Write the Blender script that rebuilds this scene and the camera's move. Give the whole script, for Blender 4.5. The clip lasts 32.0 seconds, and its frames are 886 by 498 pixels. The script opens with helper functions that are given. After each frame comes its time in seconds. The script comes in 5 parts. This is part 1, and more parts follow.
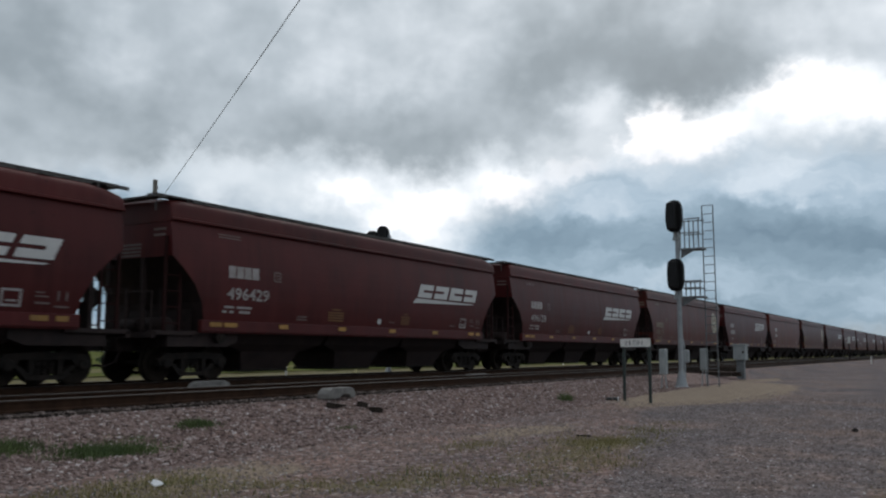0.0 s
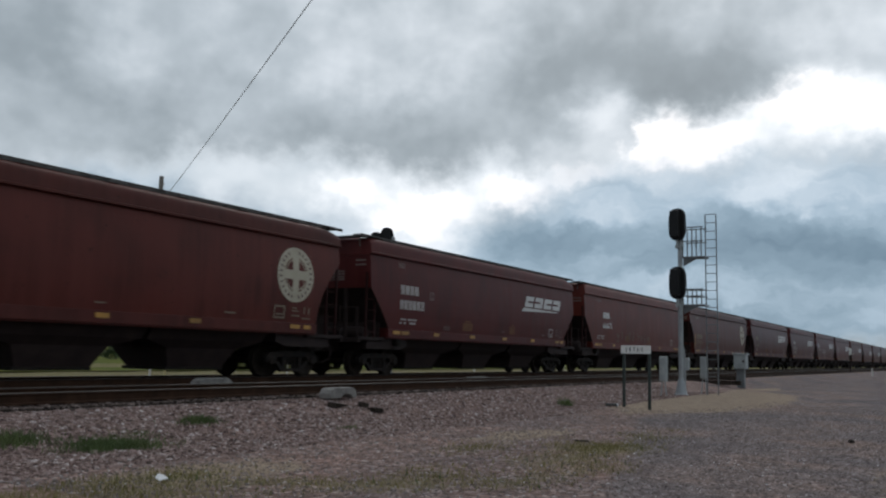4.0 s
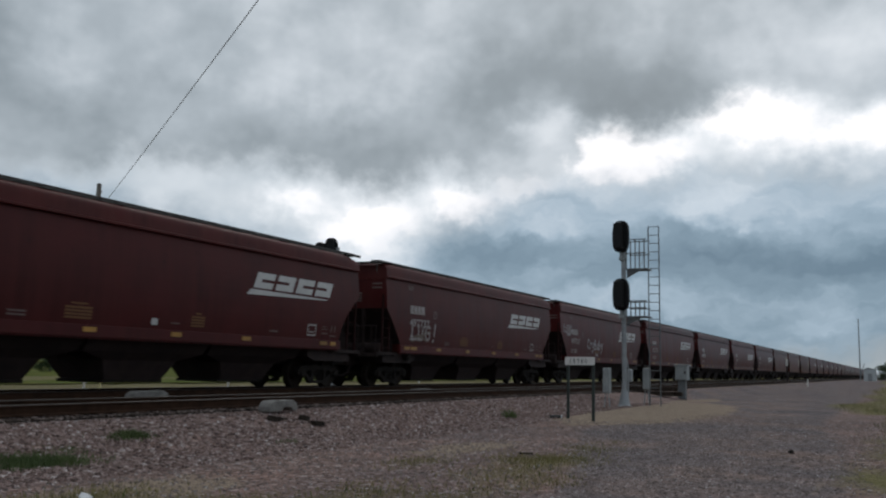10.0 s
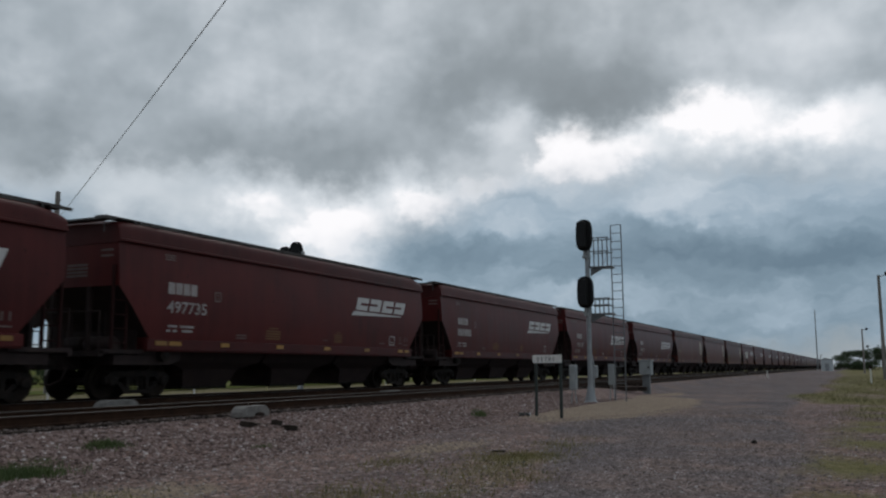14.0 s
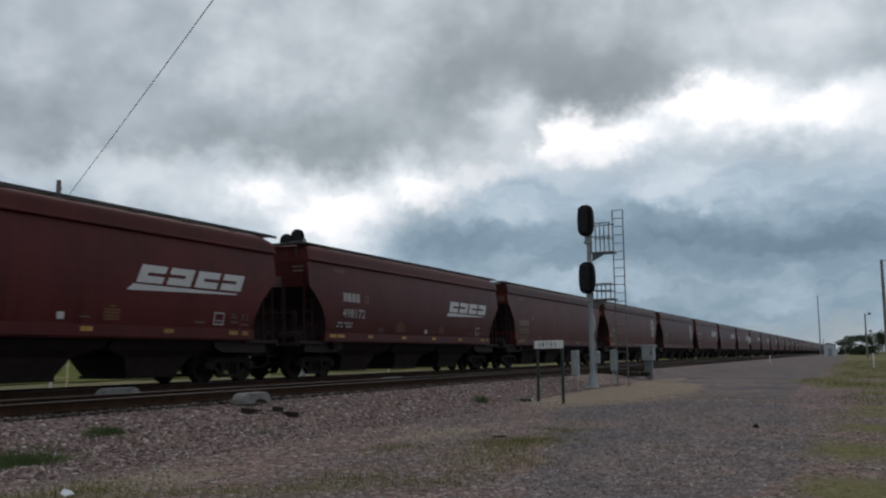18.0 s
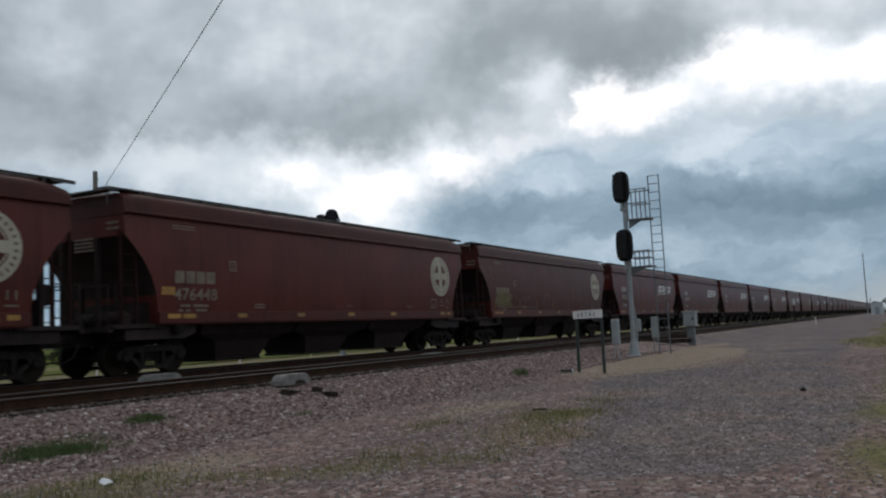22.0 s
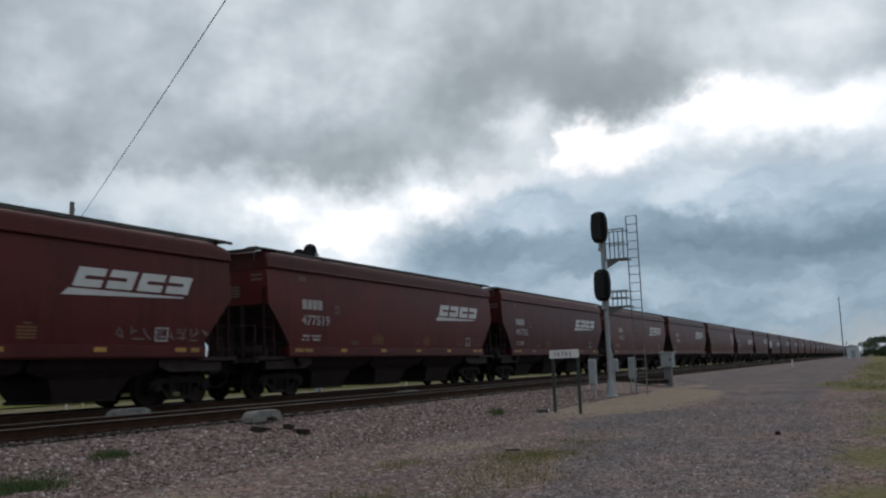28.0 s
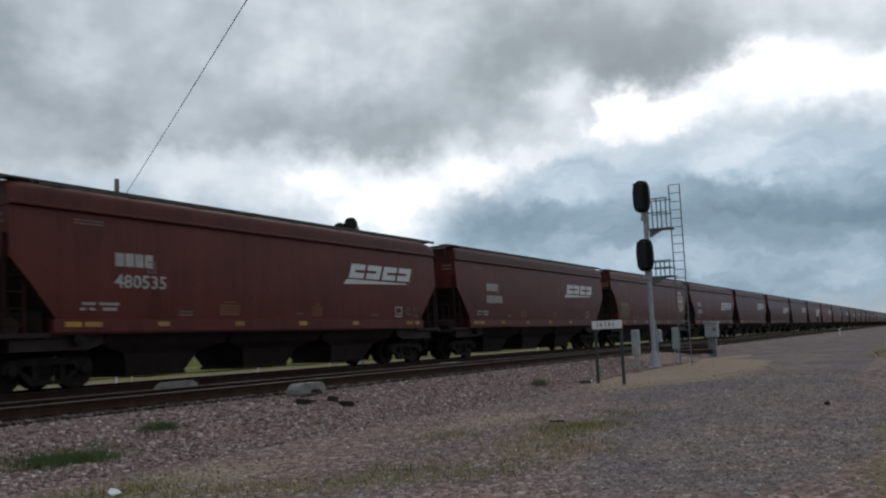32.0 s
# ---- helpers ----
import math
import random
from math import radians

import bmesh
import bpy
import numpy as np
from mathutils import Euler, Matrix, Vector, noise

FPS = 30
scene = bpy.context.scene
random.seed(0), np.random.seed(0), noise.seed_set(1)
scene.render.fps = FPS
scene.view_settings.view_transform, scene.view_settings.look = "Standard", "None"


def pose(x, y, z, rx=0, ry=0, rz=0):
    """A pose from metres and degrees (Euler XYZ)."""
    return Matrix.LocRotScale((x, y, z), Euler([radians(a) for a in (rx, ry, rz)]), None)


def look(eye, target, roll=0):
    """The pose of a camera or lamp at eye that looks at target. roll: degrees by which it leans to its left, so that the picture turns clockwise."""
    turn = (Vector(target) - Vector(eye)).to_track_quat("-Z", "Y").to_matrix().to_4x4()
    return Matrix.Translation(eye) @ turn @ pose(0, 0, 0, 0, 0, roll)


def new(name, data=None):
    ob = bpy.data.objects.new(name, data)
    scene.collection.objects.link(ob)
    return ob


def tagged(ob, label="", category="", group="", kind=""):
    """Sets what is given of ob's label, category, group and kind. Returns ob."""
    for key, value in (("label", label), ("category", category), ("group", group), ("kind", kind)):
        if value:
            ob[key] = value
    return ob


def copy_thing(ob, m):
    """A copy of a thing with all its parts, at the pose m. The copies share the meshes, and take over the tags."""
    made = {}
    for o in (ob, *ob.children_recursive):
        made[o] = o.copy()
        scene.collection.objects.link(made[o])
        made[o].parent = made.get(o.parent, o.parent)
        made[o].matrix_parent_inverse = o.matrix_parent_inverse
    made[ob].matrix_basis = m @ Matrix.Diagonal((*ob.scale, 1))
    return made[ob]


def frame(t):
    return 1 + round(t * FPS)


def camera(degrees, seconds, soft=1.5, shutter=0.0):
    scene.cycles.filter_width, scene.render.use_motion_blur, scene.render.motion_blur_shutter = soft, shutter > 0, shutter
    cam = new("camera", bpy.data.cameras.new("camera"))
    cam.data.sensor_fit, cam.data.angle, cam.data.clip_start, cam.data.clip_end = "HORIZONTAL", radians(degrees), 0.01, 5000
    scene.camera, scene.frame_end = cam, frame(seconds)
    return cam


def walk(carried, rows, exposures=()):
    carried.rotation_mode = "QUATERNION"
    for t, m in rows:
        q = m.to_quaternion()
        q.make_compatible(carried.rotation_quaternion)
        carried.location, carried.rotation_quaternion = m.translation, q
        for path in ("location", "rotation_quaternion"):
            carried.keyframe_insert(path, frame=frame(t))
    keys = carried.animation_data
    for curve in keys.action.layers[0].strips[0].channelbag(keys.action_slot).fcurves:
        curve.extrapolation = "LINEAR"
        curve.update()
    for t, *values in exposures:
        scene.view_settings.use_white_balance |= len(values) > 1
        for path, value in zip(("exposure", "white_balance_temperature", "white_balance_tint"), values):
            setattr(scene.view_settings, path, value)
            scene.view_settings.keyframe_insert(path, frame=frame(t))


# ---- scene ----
FOV = 2 * math.degrees(math.atan(784 / 1550))
cam = camera(FOV, 32.0, soft=2.2, shutter=0.2)

# seconds, eye (x along the track, y across it, z over the rail tops), target, roll
PATH = [
    (0, (-0.087, -0.027, 0.746), (1.62, 0.99, 0.979), 0.1),
    (0.5, (-0.086, -0.015, 0.758), (1.62, 1.004, 0.986), 0.2),
    (1, (-0.103, -0.04, 0.755), (1.602, 0.981, 0.981), 0.3),
    (1.5, (-0.145, -0.06, 0.748), (1.559, 0.963, 0.976), 0.4),
    (2, (-0.188, -0.064, 0.763), (1.516, 0.958, 0.992), 0.8),
    (2.5, (-0.221, -0.086, 0.749), (1.483, 0.936, 0.982), 1.0),
    (3, (-0.234, -0.108, 0.751), (1.468, 0.915, 0.987), 1.3),
    (3.5, (-0.267, -0.102, 0.761), (1.435, 0.921, 0.997), 1.5),
    (5.5, (0.058, -0.072, 0.722), (1.765, 0.939, 0.972), 0.5),
    (6, (0.092, -0.046, 0.732), (1.805, 0.955, 0.986), 0.3),
    (6.5, (0.149, -0.038, 0.727), (1.868, 0.952, 0.983), 0.2),
    (7, (0.205, 0.044, 0.745), (1.936, 1.013, 0.999), 0.3),
    (7.5, (0.205, 0.053, 0.737), (1.946, 1.003, 0.993), 0.4),
    (8, (0.206, 0.021, 0.747), (1.954, 0.958, 1.005), 0.7),
    (8.5, (0.117, -0.01, 0.75), (1.871, 0.915, 1.01), 1.1),
    (9, (0.086, -0.014, 0.752), (1.843, 0.905, 1.014), 1.2),
    (9.5, (0.019, -0.013, 0.742), (1.777, 0.904, 1.006), 1.4),
    (10, (-0.006, -0.013, 0.751), (1.753, 0.901, 1.018), 1.3),
    (10.5, (-0.042, -0.021, 0.744), (1.722, 0.882, 1.016), 1.1),
    (11, (-0.076, -0.023, 0.75), (1.693, 0.867, 1.026), 0.9),
    (11.5, (-0.114, -0.019, 0.75), (1.662, 0.858, 1.031), 0.5),
    (12, (-0.15, -0.022, 0.748), (1.631, 0.841, 1.034), 0.3),
    (12.5, (-0.175, -0.016, 0.744), (1.612, 0.834, 1.032), 0.2),
    (13, (-0.189, -0.021, 0.745), (1.604, 0.817, 1.029), 0.0),
    (13.5, (-0.237, -0.018, 0.749), (1.56, 0.815, 1.026), -0.2),
    (14, (-0.261, -0.011, 0.759), (1.535, 0.826, 1.028), -0.2),
    (14.5, (-0.274, -0.013, 0.741), (1.516, 0.837, 1.006), -0.5),
    (16.5, (-0.214, -0.028, 0.719), (1.549, 0.88, 0.978), -0.9),
    (17, (-0.191, -0.017, 0.736), (1.583, 0.873, 0.988), -0.7),
    (17.5, (-0.164, -0.019, 0.743), (1.622, 0.847, 0.989), -0.6),
    (18, (-0.179, -0.02, 0.737), (1.618, 0.824, 0.977), -0.5),
    (18.5, (-0.193, -0.017, 0.718), (1.606, 0.823, 0.954), -0.4),
    (19, (-0.21, -0.018, 0.731), (1.588, 0.827, 0.961), -0.4),
    (19.5, (-0.193, -0.014, 0.739), (1.602, 0.837, 0.965), -0.4),
    (20, (-0.168, -0.005, 0.74), (1.625, 0.855, 0.959), -0.5),
    (20.5, (-0.16, -0.018, 0.73), (1.627, 0.854, 0.943), -0.9),
    (21, (-0.146, -0.018, 0.731), (1.634, 0.87, 0.932), -1.4),
    (21.5, (-0.041, 0.01, 0.742), (1.733, 0.913, 0.933), -2.1),
    (22, (0.036, -0.001, 0.743), (1.8, 0.922, 0.928), -2.7),
    (22.5, (0.091, -0.002, 0.745), (1.848, 0.935, 0.932), -2.9),
    (23, (0.137, 0.014, 0.743), (1.887, 0.964, 0.934), -2.8),
    (23.5, (0.166, 0.04, 0.749), (1.912, 0.996, 0.943), -2.6),
    (24, (0.166, 0.037, 0.767), (1.91, 0.997, 0.963), -2.6),
    (24.5, (0.138, 0.025, 0.765), (1.882, 0.984, 0.966), -2.5),
    (26.5, (0.214, 0.024, 0.752), (1.973, 0.944, 0.996), -2.2),
    (27, (0.188, -0.003, 0.733), (1.953, 0.902, 0.992), -2.0),
    (27.5, (0.131, -0.033, 0.749), (1.902, 0.857, 1.017), -2.0),
    (28, (0.151, -0.029, 0.752), (1.929, 0.847, 1.019), -1.9),
    (28.5, (0.158, -0.043, 0.751), (1.941, 0.826, 1.007), -2.0),
    (29, (0.188, -0.017, 0.745), (1.967, 0.862, 0.992), -2.1),
    (29.5, (0.233, 0.038, 0.745), (2.004, 0.935, 0.983), -2.3),
    (30, (0.251, 0.053, 0.749), (2.015, 0.968, 0.977), -2.3),
    (30.5, (0.256, 0.065, 0.756), (2.012, 0.998, 0.977), -2.5),
    (31, (0.264, 0.063, 0.756), (2.011, 1.012, 0.97), -2.4),
    (31.5, (0.209, 0.044, 0.745), (1.952, 1.002, 0.955), -2.4),
    (32, (0.196, 0.019, 0.757), (1.937, 0.981, 0.964), -2.3),
]

# the film camera dims a little in the middle of the shot
EXPOSURE = [(0, 0.05), (6, 0.05), (9, -0.12), (12, -0.2), (13, -0.3), (14.5, -0.28), (16.5, -0.1), (19, -0.15), (22, 0.0), (23, 0.08), (24, 0.06), (27, 0.06), (28, 0.0), (29, -0.08), (30, -0.1), (32, 0.06)]
walk(cam, [(t, look(*r)) for t, *r in PATH], EXPOSURE)

# ---- sky and light ----
# the cloud deck, by bearing (degrees): height of its ragged underside, and of the top of the low bank
UNDERSIDE = [(25, 9.0), (37, 10.6), (43, 12.4), (48, 12.9), (52, 12.8), (55, 12.5), (57.5, 11.9), (60.5, 12.4), (63, 12.9), (66, 11.9),
             (68.3, 11.8), (70.3, 12.7), (71.5, 14.4), (72.8, 15.4), (74.5, 15.1), (76.0, 14.9), (78, 15.4), (81.5, 16.8), (84, 17.2), (88, 16.9), (92, 16.3), (105, 10.0)]
BANK_TOP = [(25, 10.8), (38, 10.6), (43, 9.6), (47, 8.6), (52, 7.8), (56, 6.8), (59.6, 7.8), (62.6, 9.2), (65.0, 10.2), (68.4, 11.2), (71.0, 11.9),
            (74.2, 11.8), (77.2, 12.0), (80.3, 12.0), (84, 12.2), (87, 12.0), (90.5, 11.8), (94, 11.2), (105, 8.0)]
# lit and heavy parts: bearing, height, half-widths, strength
BREAKS = [(57.8, 9.2, 2.1, 1.7, 0.66), (73.4, 13.6, 2.4, 1.4, 0.74), (82.3, 15.6, 2.6, 1.1, 0.52), (89.0, 14.8, 2.6, 1.1, 0.36),
          (63.8, 10.5, 2.0, 1.0, 0.56), (68.3, 11.5, 1.7, 0.6, 0.50), (86.0, 14.0, 5.0, 1.3, 0.16), (52.6, 10.4, 2.0, 1.0, 0.36), (78.0, 13.4, 1.6, 0.9, 0.25)]
HEAVY = [(32.5, 18.5, 4.5, 4.5, -0.24), (37.0, 12.4, 3.5, 2.0, -0.14), (75.5, 16.8, 4.4, 2.0, -0.34), (71.0, 19.8, 7.5, 3.0, -0.22), (56.0, 14.0, 5.5, 2.0, -0.27), (44.0, 15.0, 3.8, 2.8, -0.18),
         (65.0, 16.5, 3.0, 2.0, -0.20), (38.3, 17.2, 2.4, 1.9, 0.14), (54.5, 19.0, 3.6, 2.6, 0.15), (88.0, 19.0, 4.5, 2.4, 0.15), (69.4, 15.4, 2.3, 1.5, 0.34), (67.2, 12.9, 2.0, 0.8, 0.10), (63.5, 22.5, 2.0, 2.6, 0.10)]
LOW = [(68.0, 7.0, 5.0, 1.7, -0.10), (80.5, 10.6, 5.5, 1.5, 0.16), (86.0, 11.2, 6.5, 1.4, 0.12), (85.0, 6.0, 9.5, 2.2, -0.24), (36.0, 8.8, 6.0, 2.2, -0.12), (58.0, 7.0, 4.0, 1.6, 0.25)]


def build_world():
    w = bpy.data.worlds.new("overcast_sky")
    scene.world = w
    w.use_nodes = True
    nt = w.node_tree
    nt.nodes.clear()
    N, L = nt.nodes.new, nt.links.new

    def put(sock, v):
        if isinstance(v, bpy.types.NodeSocket):
            L(v, sock)
        else:
            sock.default_value = v

    def M(op, a, b=0.0, c=0.0, clamp=False):
        n = N("ShaderNodeMath")
        n.operation, n.use_clamp = op, clamp
        for s, v in zip(n.inputs, (a, b, c)):
            put(s, v)
        return n.outputs[0]

    def V(op, a, b=(0, 0, 0), c=(0, 0, 0)):
        n = N("ShaderNodeVectorMath")
        n.operation = op
        for s, v in zip(n.inputs, (a, b, c)):
            put(s, v)
        return n.outputs["Value"] if op == "DOT_PRODUCT" else n.outputs["Vector"]

    def noise_tex(vec, scale, detail, rough=0.55, lac=2.0):
        n = N("ShaderNodeTexNoise")
        put(n.inputs["Vector"], vec)
        n.inputs["Scale"].default_value, n.inputs["Detail"].default_value = scale, detail
        n.inputs["Roughness"].default_value, n.inputs["Lacunarity"].default_value = rough, lac
        return n

    def mixc(f, a, b):
        n = N("ShaderNodeMix")
        n.data_type = "RGBA"
        put(n.inputs[0], f), put(n.inputs[6], a), put(n.inputs[7], b)
        return n.outputs[2]

    d = N("ShaderNodeTexCoord").outputs["Generated"]
    sep = N("ShaderNodeSeparateXYZ")
    L(d, sep.inputs[0])
    az = M("MULTIPLY", M("ARCTAN2", sep.outputs[0], sep.outputs[1]), 57.2958)
    el = M("MULTIPLY", M("ARCSINE", sep.outputs[2]), 57.2958)
    cmb = N("ShaderNodeCombineXYZ")
    put(cmb.inputs[0], az), put(cmb.inputs[1], el)
    flat = cmb.outputs[0]
    round_ = V("MULTIPLY", flat, (0.1, 0.115, 1))
    w1 = noise_tex(round_, 2.0, 2.0, 0.5)
    w2 = noise_tex(round_, 6.5, 3.0, 0.55)
    half = (0.5, 0.5, 0.5)
    p = V("MULTIPLY_ADD", V("SUBTRACT", w1.outputs["Color"], half), (3.4, 2.6, 0), flat)
    p = V("MULTIPLY_ADD", V("SUBTRACT", w2.outputs["Color"], half), (2.6, 2.2, 0), p)
    ps = N("ShaderNodeSeparateXYZ")
    L(p, ps.inputs[0])

    def lobes(table, v, gain=None):
        for a, e, wa, we, amp in table:
            q = V("MULTIPLY_ADD", p, (0.85 / wa, 0.85 / we, 0), (-0.85 * a / wa, -0.85 * e / we, 0))
            g = M("POWER", 0.36788, V("DOT_PRODUCT", q, q))
            if gain is not None:
                g = M("MULTIPLY", g, gain)
            v = M("MULTIPLY_ADD", g, amp, v)
        return v

    def edge(table):
        """Height of a cloud edge over the bearing."""
        r = N("ShaderNodeValToRGB")
        L(M("MULTIPLY_ADD", ps.outputs[0], 1 / 80, -25 / 80), r.inputs[0])
        r.color_ramp.interpolation = "CARDINAL"
        e = r.color_ramp.elements
        for k, (a, h) in enumerate(table):
            x = e[k] if k < 2 else e.new((a - 25) / 80)
            x.position, x.color = (a - 25) / 80, (h / 30, h / 30, h / 30, 1)
        return M("MULTIPLY", r.outputs[0], 30.0)

    def above(h, soft):
        r = N("ShaderNodeMapRange")
        r.interpolation_type = "SMOOTHSTEP"
        put(r.inputs["Value"], M("SUBTRACT", ps.outputs[1], h))
        r.inputs["From Min"].default_value, r.inputs["From Max"].default_value = -soft, soft
        return r.outputs[0]

    def greys(v, *stops):
        r = N("ShaderNodeValToRGB")
        L(v, r.inputs[0])
        e = r.color_ramp.elements
        e[0].position, e[0].color = stops[0][0], (*stops[0][1], 1)
        e[1].position, e[1].color = stops[-1][0], (*stops[-1][1], 1)
        for pos, col in stops[1:-1]:
            e.new(pos).color = (*col, 1)
        return r.outputs[0]

    body = noise_tex(round_, 1.9, 3.0, 0.5)
    fine = noise_tex(round_, 8.0, 4.0, 0.5)
    soft = M("MULTIPLY_ADD", M("SUBTRACT", fine.outputs["Fac"], 0.5), 0.12, M("MULTIPLY_ADD", M("SUBTRACT", body.outputs["Fac"], 0.5), 0.62, 0.5))
    # the deck closes and darkens away from the break
    dist = V("DOT_PRODUCT", d, (0.93, 0.30, 0.21))
    deck = lobes(HEAVY, M("MULTIPLY_ADD", M("SUBTRACT", dist, 0.85), 0.07, M("ADD", soft, 0.03)))
    deck = greys(deck, (0.0, (0.220, 0.266, 0.291)), (0.27, (0.296, 0.355, 0.386)), (0.5, (0.446, 0.518, 0.557)), (0.66, (0.61, 0.685, 0.725)), (0.92, (0.86, 0.93, 0.96)))
    gap = lobes(BREAKS, M("MULTIPLY_ADD", M("SUBTRACT", soft, 0.5), 0.6, 0.49), M("MULTIPLY_ADD", w2.outputs["Fac"], 1.6, 0.3))
    gap = greys(gap, (0.1, (0.42, 0.49, 0.53)), (0.42, (0.60, 0.685, 0.73)), (0.68, (0.86, 0.93, 0.96)), (0.9, (1.15, 1.17, 1.17)))
    band = noise_tex(V("MULTIPLY", p, (0.055, 0.16, 1)), 2.2, 4.0, 0.5)
    low = lobes(LOW, M("MULTIPLY_ADD", M("SUBTRACT", band.outputs["Fac"], 0.5), 1.15, 0.485))
    low = greys(low, (0.1, (0.150, 0.238, 0.312)), (0.4, (0.238, 0.348, 0.432)), (0.6, (0.365, 0.49, 0.585)), (0.9, (0.66, 0.765, 0.835)))
    bank = above(edge(BANK_TOP), 2.3)
    sky = mixc(bank, low, gap)
    sky = mixc(above(edge(UNDERSIDE), 1.15), sky, deck)
    hor = N("ShaderNodeMapRange")
    hor.interpolation_type = "SMOOTHSTEP"
    put(hor.inputs["Value"], ps.outputs[1])
    hor.inputs["From Min"].default_value, hor.inputs["From Max"].default_value = 2.4, 0.3
    sky = mixc(M("MULTIPLY", hor.outputs[0], 0.75), sky, (0.42, 0.475, 0.49, 1))
    # clear-air tint of the whole dome
    air = N("ShaderNodeTexSky")
    air.sky_type, air.sun_disc = "NISHITA", False
    air.sun_elevation, air.sun_rotation = radians(38), radians(74)
    air.air_density, air.dust_density = 1.0, 3.0
    add = N("ShaderNodeMix")
    add.data_type, add.blend_type = "RGBA", "ADD"
    add.inputs[0].default_value = 0.002
    sky = V("MULTIPLY", sky, (1.02, 0.995, 1.02))
    put(add.inputs[6], sky), put(add.inputs[7], air.outputs[0])
    bg = N("ShaderNodeBackground")
    L(add.outputs[2], bg.inputs["Color"])
    bg.inputs["Strength"].default_value = 1.0
    out = N("ShaderNodeOutputWorld")
    L(bg.outputs[0], out.inputs[0])


build_world()
sun = new("sun", bpy.data.lights.new("sun", "SUN"))
sun.data.energy, sun.data.angle, sun.data.color = 0.5, radians(25), (1, 0.96, 0.9)
sun.matrix_world = look((60, 20, 55), (0, 0, 0))

# ---- materials ----
def node_mat(name):
    m = bpy.data.materials.new(name)
    m.use_nodes = True
    nt = m.node_tree
    return m, nt, nt.nodes["Principled BSDF"]


def surface(name, cols, scale=3.0, rough=0.7, metal=0.0, stretch=(1, 1, 1), fine=60.0, bump=0.15, random_tint=0.0, spec=0.5, world_space=False):
    """Two or three colours mixed by broad and fine noise, with relief."""
    m, nt, b = node_mat(name)
    N, L = nt.nodes.new, nt.links.new
    tc = N("ShaderNodeTexCoord")
    info = N("ShaderNodeObjectInfo")
    add = N("ShaderNodeVectorMath")
    if world_space:
        vec = N("ShaderNodeNewGeometry").outputs["Position"]
    else:
        add.operation = "MULTIPLY_ADD"
        L(info.outputs["Random"], add.inputs[0])
        add.inputs[1].default_value = (37, 19, 53)
        L(tc.outputs["Object"], add.inputs[2])
        vec = add.outputs[0]
    mp = N("ShaderNodeVectorMath")
    mp.operation = "MULTIPLY"
    L(vec, mp.inputs[0])
    mp.inputs[1].default_value = stretch
    n1, n2 = N("ShaderNodeTexNoise"), N("ShaderNodeTexNoise")
    for n, s, d in ((n1, scale, 6), (n2, fine, 3)):
        L(mp.outputs[0], n.inputs["Vector"])
        n.inputs["Scale"].default_value, n.inputs["Detail"].default_value = s, d
        n.inputs["Roughness"].default_value = 0.6
    mix = N("ShaderNodeMath")
    mix.operation = "MULTIPLY_ADD"
    L(n2.outputs["Fac"], mix.inputs[0])
    mix.inputs[1].default_value = 0.35
    L(n1.outputs["Fac"], mix.inputs[2])
    ramp = N("ShaderNodeValToRGB")
    L(mix.outputs[0], ramp.inputs[0])
    e = ramp.color_ramp.elements
    e[0].position, e[0].color = 0.45, (*cols[0], 1)
    e[1].position, e[1].color = 0.9, (*cols[-1], 1)
    if len(cols) == 3:
        e.new(0.66).color = (*cols[1], 1)
    col = ramp.outputs[0]
    if random_tint:
        hsv = N("ShaderNodeHueSaturation")
        mr = N("ShaderNodeMapRange")
        L(info.outputs["Random"], mr.inputs["Value"])
        mr.inputs["To Min"].default_value, mr.inputs["To Max"].default_value = 1 - random_tint, 1 + random_tint
        L(mr.outputs[0], hsv.inputs["Value"])
        L(col, hsv.inputs["Color"])
        col = hsv.outputs[0]
    L(col, b.inputs["Base Color"])
    b.inputs["Metallic"].default_value = metal
    b.inputs["Specular IOR Level"].default_value = spec
    rr = N("ShaderNodeMapRange")
    L(n1.outputs["Fac"], rr.inputs["Value"])
    rr.inputs["To Min"].default_value, rr.inputs["To Max"].default_value = max(0.05, rough - 0.15), min(1, rough + 0.15)
    L(rr.outputs[0], b.inputs["Roughness"])
    if bump:
        bp = N("ShaderNodeBump")
        bp.inputs["Strength"].default_value, bp.inputs["Distance"].default_value = bump, 0.02
        L(n2.outputs["Fac"], bp.inputs["Height"])
        L(bp.outputs[0], b.inputs["Normal"])
    return m


